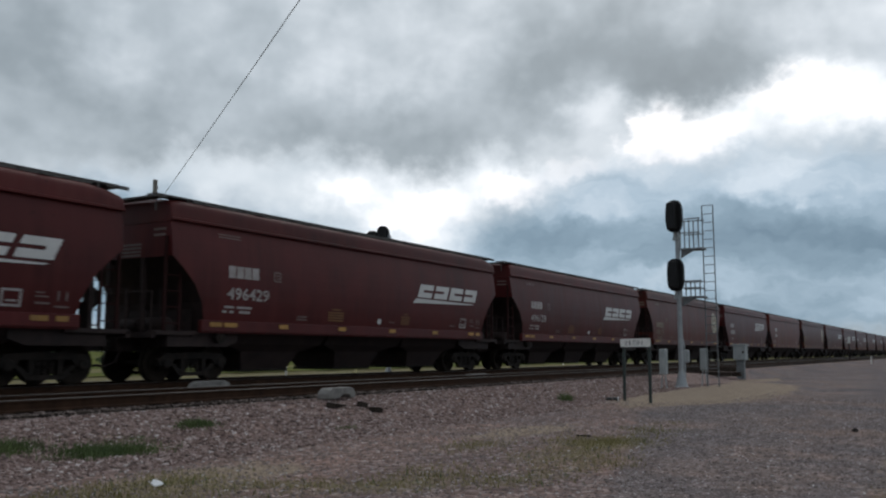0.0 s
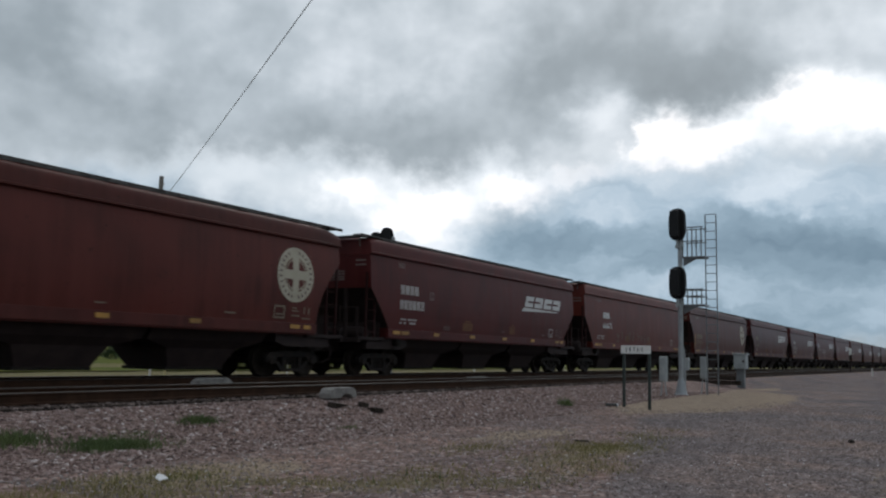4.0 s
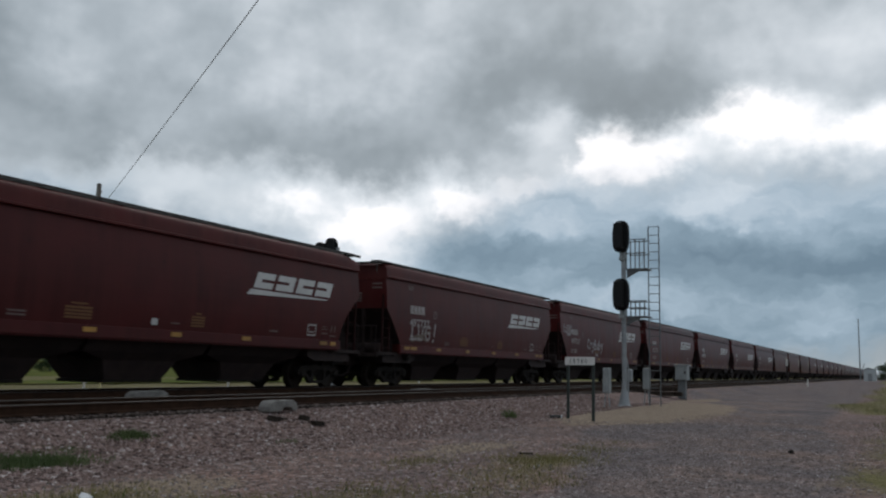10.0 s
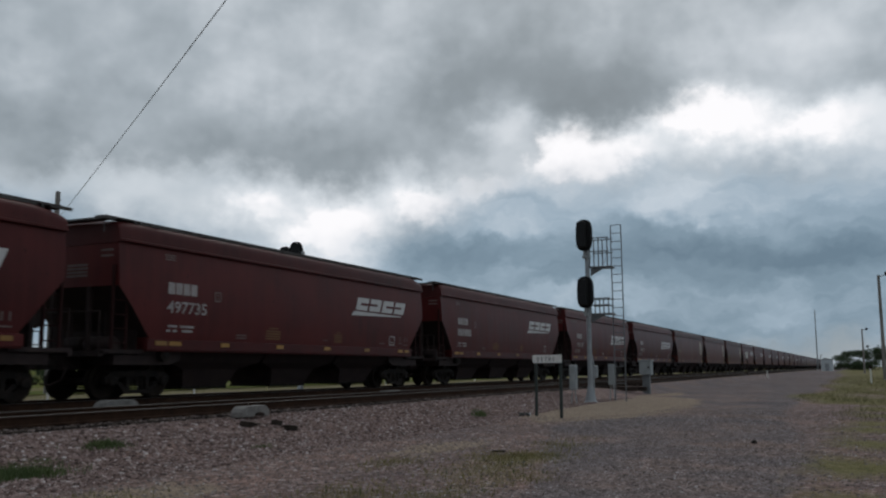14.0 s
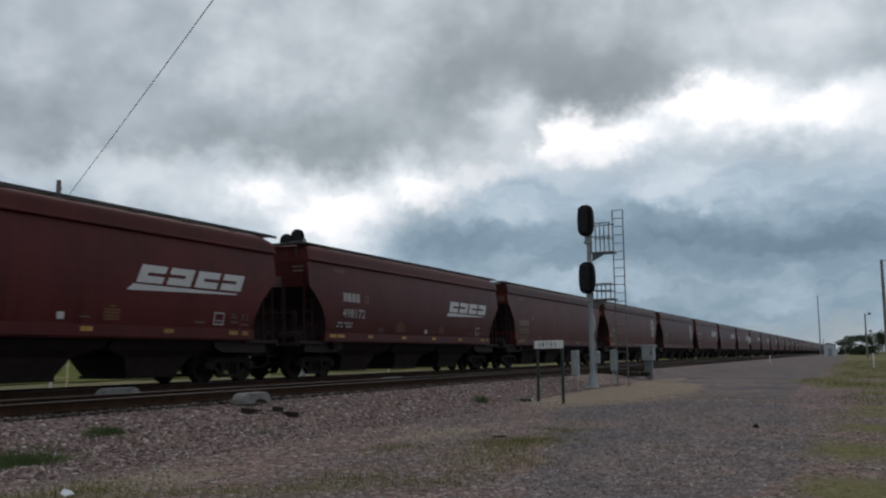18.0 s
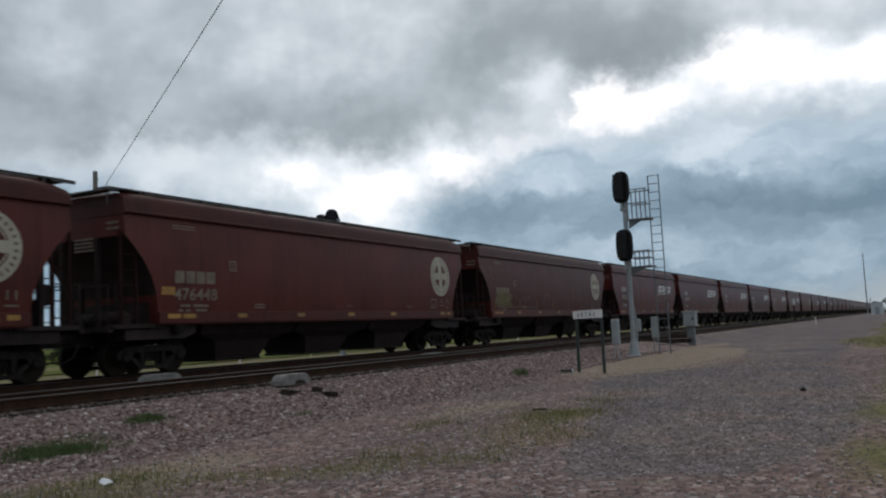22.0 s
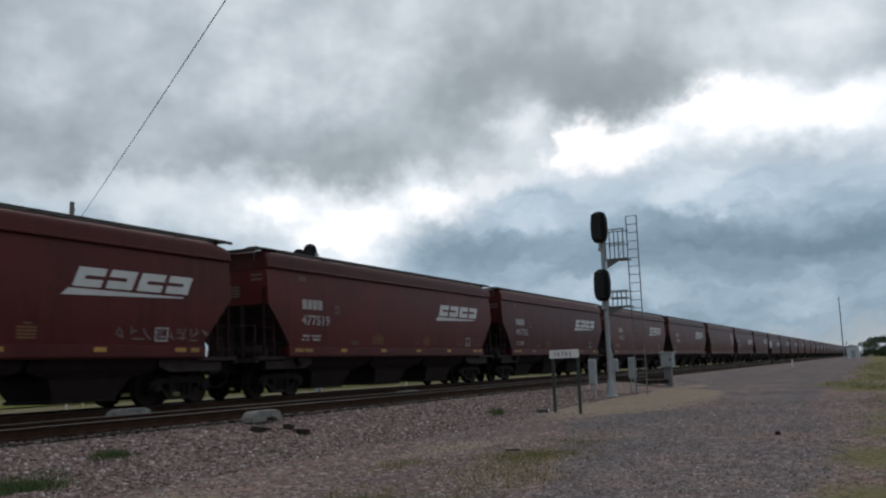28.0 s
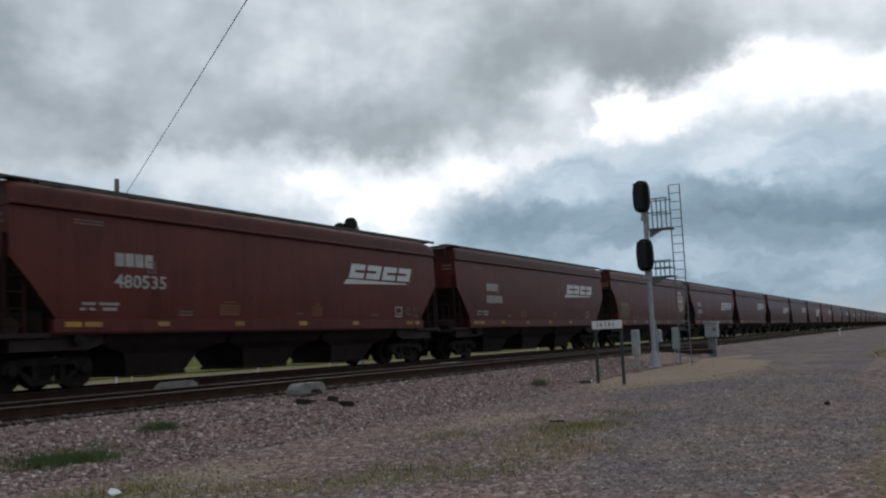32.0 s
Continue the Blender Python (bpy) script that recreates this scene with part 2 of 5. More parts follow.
def car_paint(name, base, dusty, dark):
    """Freight-car paint with rain streaks, road dust near the sill and rust freckles."""
    m, nt, b = node_mat(name)
    N, L = nt.nodes.new, nt.links.new
    tc, info = N("ShaderNodeTexCoord"), N("ShaderNodeObjectInfo")
    off = N("ShaderNodeVectorMath")
    off.operation = "MULTIPLY_ADD"
    L(info.outputs["Random"], off.inputs[0])
    off.inputs[1].default_value = (91, 0, 0)
    L(tc.outputs["Object"], off.inputs[2])

    def tex(scale, stretch, detail=5):
        v = N("ShaderNodeVectorMath")
        v.operation = "MULTIPLY"
        L(off.outputs[0], v.inputs[0])
        v.inputs[1].default_value = stretch
        n = N("ShaderNodeTexNoise")
        L(v.outputs[0], n.inputs["Vector"])
        n.inputs["Scale"].default_value, n.inputs["Detail"].default_value = scale, detail
        return n.outputs["Fac"]

    def ramped(f, lo, hi):
        r = N("ShaderNodeMapRange")
        L(f, r.inputs["Value"])
        r.inputs["From Min"].default_value, r.inputs["From Max"].default_value = lo, hi
        return r.outputs[0]

    def mix(f, a, c):
        n = N("ShaderNodeMix")
        n.data_type = "RGBA"
        L(f, n.inputs[0])
        for s, x in ((n.inputs[6], a), (n.inputs[7], c)):
            if isinstance(x, tuple):
                s.default_value = (*x, 1)
            else:
                L(x, s)
        return n.outputs[2]

    streak = ramped(tex(2.6, (1.6, 1, 0.10)), 0.38, 0.85)
    cloud = ramped(tex(0.7, (1, 1, 1)), 0.35, 0.7)
    freckle = ramped(tex(9, (1, 1, 0.8), 8), 0.66, 0.74)
    col = mix(cloud, base, tuple(0.3 * x + 0.7 * y for x, y in zip(base, dark)))
    col = mix(streak, col, dusty)
    col = mix(freckle, col, dark)
    hsv = N("ShaderNodeHueSaturation")
    mr = N("ShaderNodeMapRange")
    L(info.outputs["Random"], mr.inputs["Value"])
    mr.inputs["To Min"].default_value, mr.inputs["To Max"].default_value = 0.78, 1.12
    L(mr.outputs[0], hsv.inputs["Value"])
    L(col, hsv.inputs["Color"])
    L(hsv.outputs[0], b.inputs["Base Color"])
    rr = N("ShaderNodeMapRange")
    L(streak, rr.inputs["Value"])
    rr.inputs["To Min"].default_value, rr.inputs["To Max"].default_value = 0.40, 0.54
    L(rr.outputs[0], b.inputs["Roughness"])
    b.inputs["Specular IOR Level"].default_value = 0.16
    bp = N("ShaderNodeBump")
    bp.inputs["Strength"].default_value, bp.inputs["Distance"].default_value = 0.2, 0.04
    L(tex(1.1, (1, 1, 1), 2), bp.inputs["Height"])
    L(bp.outputs[0], b.inputs["Normal"])
    return m


PAINT = {
    "new": car_paint("oxide_red_paint", (0.098, 0.0150, 0.0145), (0.106, 0.021, 0.019), (0.042, 0.008, 0.008)),
    "mid": car_paint("brown_red_paint", (0.092, 0.0145, 0.0150), (0.100, 0.0205, 0.0190), (0.040, 0.008, 0.008)),
    "old": car_paint("faded_brown_paint", (0.104, 0.0225, 0.0175), (0.118, 0.030, 0.024), (0.044, 0.0110, 0.0085)),
    "red": car_paint("bright_oxide_paint", (0.150, 0.026, 0.018), (0.155, 0.038, 0.027), (0.06, 0.015, 0.012)),
}
# roof paints: base slightly darker than the sides, dust a little greyer
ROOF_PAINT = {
    "new": car_paint("darker_roof_paint", (0.092, 0.014, 0.0135), (0.10, 0.026, 0.023), (0.036, 0.009, 0.009)),
    "old": car_paint("darker_brown_roof_paint", (0.090, 0.0205, 0.0155), (0.10, 0.031, 0.025), (0.036, 0.012, 0.010)),
    "red": car_paint("darker_red_roof_paint", (0.14, 0.028, 0.021), (0.15, 0.042, 0.032), (0.05, 0.015, 0.012)),
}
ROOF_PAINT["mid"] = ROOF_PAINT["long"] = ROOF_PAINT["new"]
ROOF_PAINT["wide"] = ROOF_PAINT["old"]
PAINT["long"], PAINT["wide"] = PAINT["mid"], PAINT["old"]
# the body's maroon darkened, so ladders look as if in shade
LADDER_SHADED_PAINT = surface("shaded_maroon_steel", ((0.022, 0.008, 0.008), (0.038, 0.013, 0.012)), 4, 0.7, 0.0, spec=0.1)
STEP_STEEL = surface("dull_grey_steel", ((0.10, 0.108, 0.115), (0.14, 0.148, 0.155), (0.18, 0.188, 0.195)), 4, 0.6, 0.2, bump=0.05)
# grimy black steel; also stands for shade inside the car ends
BLACK_STEEL = surface("grimy_shaded_black_steel", ((0.019, 0.012, 0.012), (0.030, 0.019, 0.018), (0.046, 0.030, 0.027)), 3, 0.7, 0.0, random_tint=0.15, spec=0.2)
TRUCK_STEEL = surface("oily_cast_steel", ((0.012, 0.010, 0.010), (0.020, 0.016, 0.014), (0.034, 0.025, 0.021)), 5, 0.75, 0.0, random_tint=0.2, spec=0.1)
WHEEL_STEEL = surface("worn_wheel_steel", ((0.016, 0.012, 0.010), (0.03, 0.022, 0.017)), 6, 0.6, 0.3, spec=0.08)
GRATING = surface("weathered_walkway_grating", ((0.06, 0.056, 0.054), (0.13, 0.122, 0.118)), 8, 0.85, 0.0, spec=0.08)
GALV = surface("galvanised_steel", ((0.22, 0.235, 0.25), (0.29, 0.305, 0.32), (0.36, 0.375, 0.385)), 4, 0.5, 0.3, bump=0.05)
BOXPAINT = surface("aluminium_paint", ((0.22, 0.24, 0.245), (0.28, 0.30, 0.305), (0.34, 0.355, 0.355)), 3, 0.55, 0.1, bump=0.05)
SIGNALBLACK = surface("flat_black_enamel", ((0.008, 0.008, 0.009), (0.018, 0.018, 0.019)), 5, 0.6, 0.0, bump=0.05, spec=0.2)
LENS = surface("dark_signal_glass", ((0.01, 0.01, 0.012), (0.02, 0.02, 0.022)), 5, 0.15, 0.0, bump=0)
RAIL_RUST = surface("rusty_rail_web", ((0.024, 0.013, 0.009), (0.042, 0.022, 0.014), (0.062, 0.033, 0.021)), 4, 0.8, 0.1, world_space=True, spec=0.08)
RAIL_HEAD = surface("polished_rail_head", ((0.024, 0.019, 0.017), (0.045, 0.038, 0.034)), 2, 0.5, 0.5, bump=0.03, stretch=(0.2, 3, 3), world_space=True)
TIE_WOOD = surface("weathered_tie_timber", ((0.018, 0.013, 0.010), (0.036, 0.027, 0.022), (0.068, 0.054, 0.046)), 4, 0.9, stretch=(6, 0.8, 3), fine=25, bump=0.5, random_tint=0.3, spec=0.08)
CONCRETE = surface("pale_concrete", ((0.11, 0.102, 0.094), (0.185, 0.172, 0.16), (0.26, 0.245, 0.23)), 6, 0.9, fine=90, bump=0.3)
STONE = surface("ballast_stone", ((0.13, 0.10, 0.098), (0.235, 0.18, 0.172), (0.37, 0.31, 0.30)), 5, 0.9, bump=0.3, fine=40, random_tint=0.0, world_space=True)
POST_GREEN = surface("dark_green_post_paint", ((0.02, 0.028, 0.026), (0.035, 0.045, 0.04)), 5, 0.7, bump=0.1)
POLE_WOOD = surface("grey_pole_timber", ((0.13, 0.115, 0.105), (0.2, 0.18, 0.165), (0.27, 0.25, 0.23)), 3, 0.9, stretch=(4, 4, 0.4), bump=0.4)
SIGN_WHITE = surface("sign_white", ((0.74, 0.73, 0.70), (0.84, 0.82, 0.80)), 3, 0.6, bump=0.04)
MARK_WHITE = surface("stencil_white", ((0.24, 0.20, 0.19), (0.42, 0.38, 0.37)), 2.5, 0.6, bump=0, fine=20)
LOGO_WHITE = surface("logo_white", ((0.48, 0.46, 0.45), (0.60, 0.58, 0.57)), 2, 0.55, bump=0, fine=20)
MARK_CREAM = surface("faded_cream_marking", ((0.12, 0.085, 0.06), (0.25, 0.20, 0.15)), 3, 0.7, bump=0, fine=25)
CREAM = surface("cream_emblem", ((0.36, 0.31, 0.23), (0.48, 0.43, 0.34)), 2, 0.6, bump=0)
MARK_DIM = surface("dim_stencil", ((0.10, 0.06, 0.055), (0.19, 0.14, 0.13)), 5, 0.7, bump=0)
ORANGE_DIM = surface("dim_orange_stencil", ((0.12, 0.05, 0.02), (0.20, 0.09, 0.03)), 5, 0.7, bump=0)
OLIVE_DIM = surface("rubbed_olive_paint", ((0.115, 0.075, 0.030), (0.19, 0.145, 0.06)), 4, 0.7, bump=0, fine=20)
YELLOW = surface("reflective_yellow", ((0.28, 0.135, 0.025), (0.40, 0.205, 0.035)), 6, 0.5, bump=0, random_tint=0.3)
SPRAY = surface("sprayed_white", ((0.30, 0.28, 0.29), (0.46, 0.44, 0.45)), 4, 0.6, bump=0)
SPRAY_DIM = surface("faded_spray", ((0.11, 0.075, 0.06), (0.20, 0.15, 0.12)), 5, 0.7, bump=0)
INK = surface("black_lettering", ((0.015, 0.015, 0.015), (0.03, 0.03, 0.03)), 4, 0.6, bump=0)
WHITE_POST = surface("white_marker_post", ((0.55, 0.54, 0.5), (0.72, 0.71, 0.68)), 4, 0.6, bump=0.05)
YELLOW_POST = surface("pale_yellow_post", ((0.5, 0.44, 0.2), (0.62, 0.56, 0.3)), 4, 0.6, bump=0.05)
WIRE = surface("weathered_cable", ((0.17, 0.17, 0.175), (0.24, 0.24, 0.245)), 4, 0.6, bump=0)
TRASH = surface("white_litter", ((0.6, 0.6, 0.62), (0.75, 0.75, 0.76)), 9, 0.6, bump=0.2)
SHED_WALL = surface("pale_sheet_metal", ((0.45, 0.48, 0.5), (0.55, 0.58, 0.6)), 0.6, 0.6, stretch=(1, 4, 0.3), bump=0.1)
SHED_ROOF = surface("grey_sheet_roof", ((0.28, 0.3, 0.32), (0.38, 0.4, 0.41)), 0.6, 0.6, bump=0.1)
BARK = surface("grey_bark", ((0.05, 0.04, 0.032), (0.1, 0.082, 0.066)), 2, 0.9, bump=0.5)
LEAF = surface("summer_leaves", ((0.02, 0.034, 0.012), (0.035, 0.058, 0.02), (0.055, 0.085, 0.03)), 0.6, 0.8, bump=0)
GRASS_OLIVE = surface("olive_weed_blades", ((0.060, 0.068, 0.022), (0.11, 0.105, 0.038), (0.175, 0.145, 0.065)), 0.7, 0.85, bump=0)
GRASS_GREEN = surface("green_grass_blades", ((0.036, 0.062, 0.016), (0.072, 0.105, 0.03), (0.12, 0.145, 0.05)), 1.3, 0.8, bump=0)
GRASS_DRY = surface("yellowing_grass_blades", ((0.130, 0.120, 0.040), (0.20, 0.172, 0.064), (0.29, 0.235, 0.11)), 1.4, 0.85, bump=0)


def ground_material():
    """Ballast stone, grey road gravel, thin grass and tan dirt, laid out by the zone attribute."""
    m, nt, b = node_mat("trackside_ground")
    N, L = nt.nodes.new, nt.links.new
    pos = N("ShaderNodeNewGeometry").outputs["Position"]
    zone = N("ShaderNodeAttribute")
    zone.attribute_name = "zone"
    sep = N("ShaderNodeSeparateColor")
    L(zone.outputs["Color"], sep.inputs[0])

    def nz(scale, detail=6, rough=0.6):
        n = N("ShaderNodeTexNoise")
        L(pos, n.inputs["Vector"])
        n.inputs["Scale"].default_value, n.inputs["Detail"].default_value, n.inputs["Roughness"].default_value = scale, detail, rough
        return n.outputs["Fac"]

    def ramp(f, *stops):
        r = N("ShaderNodeValToRGB")
        L(f, r.inputs[0])
        e = r.color_ramp.elements
        e[0].position, e[0].color = stops[0][0], (*stops[0][1], 1)
        e[1].position, e[1].color = stops[-1][0], (*stops[-1][1], 1)
        for p, c in stops[1:-1]:
            e.new(p).color = (*c, 1)
        return r.outputs[0]

    def mix(f, a, c):
        n = N("ShaderNodeMix")
        n.data_type = "RGBA"
        L(f, n.inputs[0]), L(a, n.inputs[6]), L(c, n.inputs[7])
        return n.outputs[2]

    def mathn(op, a, c=0.0, clamp=False):
        n = N("ShaderNodeMath")
        n.operation, n.use_clamp = op, clamp
        for s, x in zip(n.inputs, (a, c)):
            if isinstance(x, (int, float)):
                s.default_value = x
            else:
                L(x, s)
        return n.outputs[0]

    vor = N("ShaderNodeTexVoronoi")
    L(pos, vor.inputs["Vector"])
    vor.inputs["Scale"].default_value = 15
    cellf = N("ShaderNodeSeparateColor")
    L(vor.outputs["Color"], cellf.inputs[0])
    vor2 = N("ShaderNodeTexVoronoi")
    L(pos, vor2.inputs["Vector"])
    vor2.inputs["Scale"].default_value = 42
    cell2 = N("ShaderNodeSeparateColor")
    L(vor2.outputs["Color"], cell2.inputs[0])
    ballast = ramp(cellf.outputs[0], (0.0, (0.118, 0.080, 0.071)), (0.5, (0.232, 0.160, 0.143)), (0.85, (0.30, 0.22, 0.20)), (1.0, (0.46, 0.39, 0.37)))
    # oily bed stone, with the train's shade mixed into its colour
    oiled_shaded = ramp(cellf.outputs[0], (0.0, (0.012, 0.009, 0.008)), (0.6, (0.027, 0.021, 0.018)), (1.0, (0.06, 0.05, 0.044)))
    road = ramp(cell2.outputs[1], (0.0, (0.085, 0.065, 0.060)), (0.5, (0.172, 0.138, 0.130)), (0.88, (0.235, 0.196, 0.188)), (1.0, (0.42, 0.385, 0.375)))
    patch = ramp(nz(0.33, 4), (0.36, (0.68, 0.70, 0.76)), (0.52, (0.88, 0.86, 0.88)), (0.66, (1.12, 0.97, 0.88)))
    mul = N("ShaderNodeMix")
    mul.data_type, mul.blend_type = "RGBA", "MULTIPLY"
    mul.inputs[0].default_value = 1
    mul.clamp_result = False
    L(road, mul.inputs[6]), L(patch, mul.inputs[7])
    road = mul.outputs[2]
    clump = N("ShaderNodeMix")
    clump.data_type, clump.blend_type = "RGBA", "MULTIPLY"
    clump.inputs[0].default_value = 1
    clump.clamp_result = False
    L(road, clump.inputs[6]), L(ramp(nz(4.2, 8, 0.72), (0.36, (0.74, 0.74, 0.76)), (0.5, (1.10, 1.10, 1.10)), (0.64, (1.48, 1.44, 1.42))), clump.inputs[7])
    road = clump.outputs[2]
    mul2 = N("ShaderNodeMix")
    mul2.data_type, mul2.blend_type = "RGBA", "MULTIPLY"
    mul2.inputs[0].default_value = 1
    mul2.clamp_result = False
    L(ballast, mul2.inputs[6])
    L(ramp(nz(0.7, 5), (0.34, (0.78, 0.78, 0.82)), (0.5, (0.92, 0.90, 0.89)), (0.66, (1.10, 1.0, 0.94))), mul2.inputs[7])
    ballast = mul2.outputs[2]
    grass = ramp(nz(9, 8), (0.3, (0.105, 0.098, 0.036)), (0.5, (0.170, 0.148, 0.060)), (0.72, (0.24, 0.196, 0.10)))
    tan = ramp(nz(5, 8), (0.3, (0.225, 0.168, 0.125)), (0.7, (0.32, 0.25, 0.19)))

    pebble = N("ShaderNodeMix")
    pebble.data_type, pebble.blend_type = "RGBA", "MULTIPLY"
    pebble.inputs[0].default_value = 1
    pebble.clamp_result = False
    L(tan, pebble.inputs[6]), L(ramp(cell2.outputs[2], (0.0, (0.72, 0.70, 0.68)), (0.6, (1.06, 1.05, 1.04)), (1.0, (1.40, 1.40, 1.40))), pebble.inputs[7])
    tan = pebble.outputs[2]

    def mask(ch, scale, lo=0.42, hi=0.58):
        r = N("ShaderNodeMapRange")
        s = mathn("ADD", ch, mathn("MULTIPLY", mathn("SUBTRACT", nz(scale, 7, 0.65), 0.5), 0.9))
        L(s, r.inputs["Value"])
        r.inputs["From Min"].default_value, r.inputs["From Max"].default_value = lo, hi
        return r.outputs[0]

    col = mix(mask(sep.outputs[1], 1.2), ballast, road)
    col = mix(mask(sep.outputs[2], 1.5), col, tan)
    col = mix(mask(sep.outputs[0], 3.5, 0.25, 0.80), col, grass)
    col = mix(mask(zone.outputs["Alpha"], 2.0), col, oiled_shaded)
    L(col, b.inputs["Base Color"])
    b.inputs["Roughness"].default_value = 0.95
    b.inputs["Specular IOR Level"].default_value = 0.15
    hgt = mathn("ADD", mathn("MULTIPLY", vor.outputs["Distance"], -0.8), mathn("MULTIPLY", vor2.outputs["Distance"], -0.5))
    bp = N("ShaderNodeBump")
    bp.inputs["Strength"].default_value, bp.inputs["Distance"].default_value = 0.95, 0.035
    L(hgt, bp.inputs["Height"])
    L(bp.outputs[0], b.inputs["Normal"])
    return m


GROUND = ground_material()
FIELD_GRASS = surface("pale_field_grass", ((0.060, 0.082, 0.016), (0.095, 0.108, 0.024), (0.16, 0.145, 0.045)), 0.25, 0.95, fine=6, bump=0.3, world_space=True, spec=0.02)

# ---- mesh tools ----
class Shape:
    """Collects vertices and faces of one mesh."""

    def __init__(self):
        self.v, self.f = [], []

    def add(self, verts, faces):
        k = len(self.v)
        self.v += [tuple(p) for p in verts]
        self.f += [tuple(i + k for i in f) for f in faces]
        return self

    def box(self, x0, y0, z0, x1, y1, z1):
        return self.add([(x, y, z) for x in (x0, x1) for y in (y0, y1) for z in (z0, z1)],
                        [(0, 1, 3, 2), (4, 6, 7, 5), (0, 4, 5, 1), (2, 3, 7, 6), (0, 2, 6, 4), (1, 5, 7, 3)])

    def rod(self, p, q, r, n=6, r2=None):
        p, q = Vector(p), Vector(q)
        a = (q - p).normalized()
        s = a.orthogonal().normalized()
        t = a.cross(s)
        r2 = r if r2 is None else r2
        c = [(math.cos(2 * math.pi * i / n), math.sin(2 * math.pi * i / n)) for i in range(n)]
        return self.add([p + r * (s * x + t * y) for x, y in c] + [q + r2 * (s * x + t * y) for x, y in c],
                        [(i, (i + 1) % n, n + (i + 1) % n, n + i) for i in range(n)] + [tuple(range(n - 1, -1, -1)), tuple(range(n, 2 * n))])

    def prism(self, pts, move):
        """A polygon swept along a vector."""
        n = len(pts)
        mv = Vector(move)
        return self.add([Vector(p) for p in pts] + [Vector(p) + mv for p in pts],
                        [(i, (i + 1) % n, n + (i + 1) % n, n + i) for i in range(n)] + [tuple(range(n - 1, -1, -1)), tuple(range(n, 2 * n))])

    def loft(self, loops, cap=True):
        n = len(loops[0])
        k = len(loops)
        f = [(j * n + i, j * n + (i + 1) % n, (j + 1) * n + (i + 1) % n, (j + 1) * n + i) for j in range(k - 1) for i in range(n)]
        if cap:
            f += [tuple(range(n - 1, -1, -1)), tuple(range((k - 1) * n, k * n))]
        return self.add([p for l in loops for p in l], f)

    def ring(self, c, axis, prof, n=24):
        """A profile of (along, radius) spun round an axis ('x', 'y' or 'z') at c."""
        loops = []
        for h, r in prof:
            l = []
            for i in range(n):
                a, b = r * math.cos(2 * math.pi * i / n), r * math.sin(2 * math.pi * i / n)
                l.append({"x": (c[0] + h, c[1] + a, c[2] + b), "y": (c[0] + a, c[1] + h, c[2] + b), "z": (c[0] + a, c[1] + b, c[2] + h)}[axis])
            loops.append(l)
        return self.loft(loops)


def mesh_of(name, sh, mat, bevel=0.0, smooth=False):
    me = bpy.data.meshes.new(name)
    bm = bmesh.new()
    tmp = bpy.data.meshes.new("tmp")
    tmp.from_pydata(sh.v, [], sh.f)
    bm.from_mesh(tmp)
    bpy.data.meshes.remove(tmp)
    bmesh.ops.recalc_face_normals(bm, faces=bm.faces)
    if bevel:
        es = [e for e in bm.edges if len(e.link_faces) == 2 and e.calc_face_angle(0) > 0.5]
        bmesh.ops.bevel(bm, geom=es, offset=bevel, segments=2, profile=0.6, affect="EDGES", clamp_overlap=True)
    if smooth:
        for f in bm.faces:
            f.smooth = True
    bm.to_mesh(me)
    bm.free()
    if smooth:
        me.set_sharp_from_angle(angle=radians(35))
    me.materials.append(mat)
    return me


def part(name, sh, mat, parent=None, label="", bevel=0.0, smooth=False, at=None):
    ob = new(name, sh if isinstance(sh, bpy.types.Mesh) else mesh_of(name, sh, mat, bevel, smooth))
    if parent is not None:
        ob.parent = parent
    if at is not None:
        ob.matrix_basis = at
    if label:
        tagged(ob, label)
    return ob


def thing(name, label, category, group="", at=None, kind=""):
    ob = new(name)
    tagged(ob, label, category, group, kind)
    if at is not None:
        ob.matrix_basis = at
    return ob


def lettering(text, width, height):
    """Flat letters as a mesh in x and z, its lower left corner at the origin, read from -y."""
    cu = bpy.data.curves.new("lettering", "FONT")
    cu.body, cu.resolution_u, cu.offset = text, 2, 0.018
    ob = bpy.data.objects.new("lettering", cu)
    me = bpy.data.meshes.new_from_object(ob)
    bpy.data.objects.remove(ob)
    bpy.data.curves.remove(cu)
    co = np.array([v.co[:2] for v in me.vertices])
    lo, hi = co.min(0), co.max(0)
    sh = Shape()
    sh.v = [((x - lo[0]) / (hi[0] - lo[0]) * width, 0.0, (y - lo[1]) / (hi[1] - lo[1]) * height) for x, y in co]
    sh.f = [tuple(p.vertices) for p in me.polygons]
    bpy.data.meshes.remove(me)
    return sh

# ---- ground ----
def smooth01(a, b, x):
    t = min(1, max(0, (x - a) / (b - a)))
    return t * t * (3 - 2 * t)


def ground_z(x, y):
    """Height of the ground: raised track bed, ballast shoulders, flat yard, dirt mound at the signal."""
    z = -0.58 + 0.34 * smooth01(8.9, 11.5, y)
    z -= 0.30 * smooth01(20.0, 22.0, y)
    far = smooth01(60, 140, math.hypot(x, y))
    if y < 11 or y > 20.5:
        z += 0.035 * noise.noise((x * 0.35, y * 0.35, 0.3)) * (1 - far)
        z += 0.02 * noise.noise((x * 1.3, y * 1.3, 4.1)) * (1 - far)
    m = ((x - 31) / 11) ** 2 + ((y - 7.2) / 2.7) ** 2
    if m < 1:
        z = max(z, -0.58 + 0.14 * (1 - m) ** 0.7)
    return z


def blob(x, y, cx, cy, rx, ry):
    return max(0.0, 1.0 - math.hypot((x - cx) / rx, (y - cy) / ry))


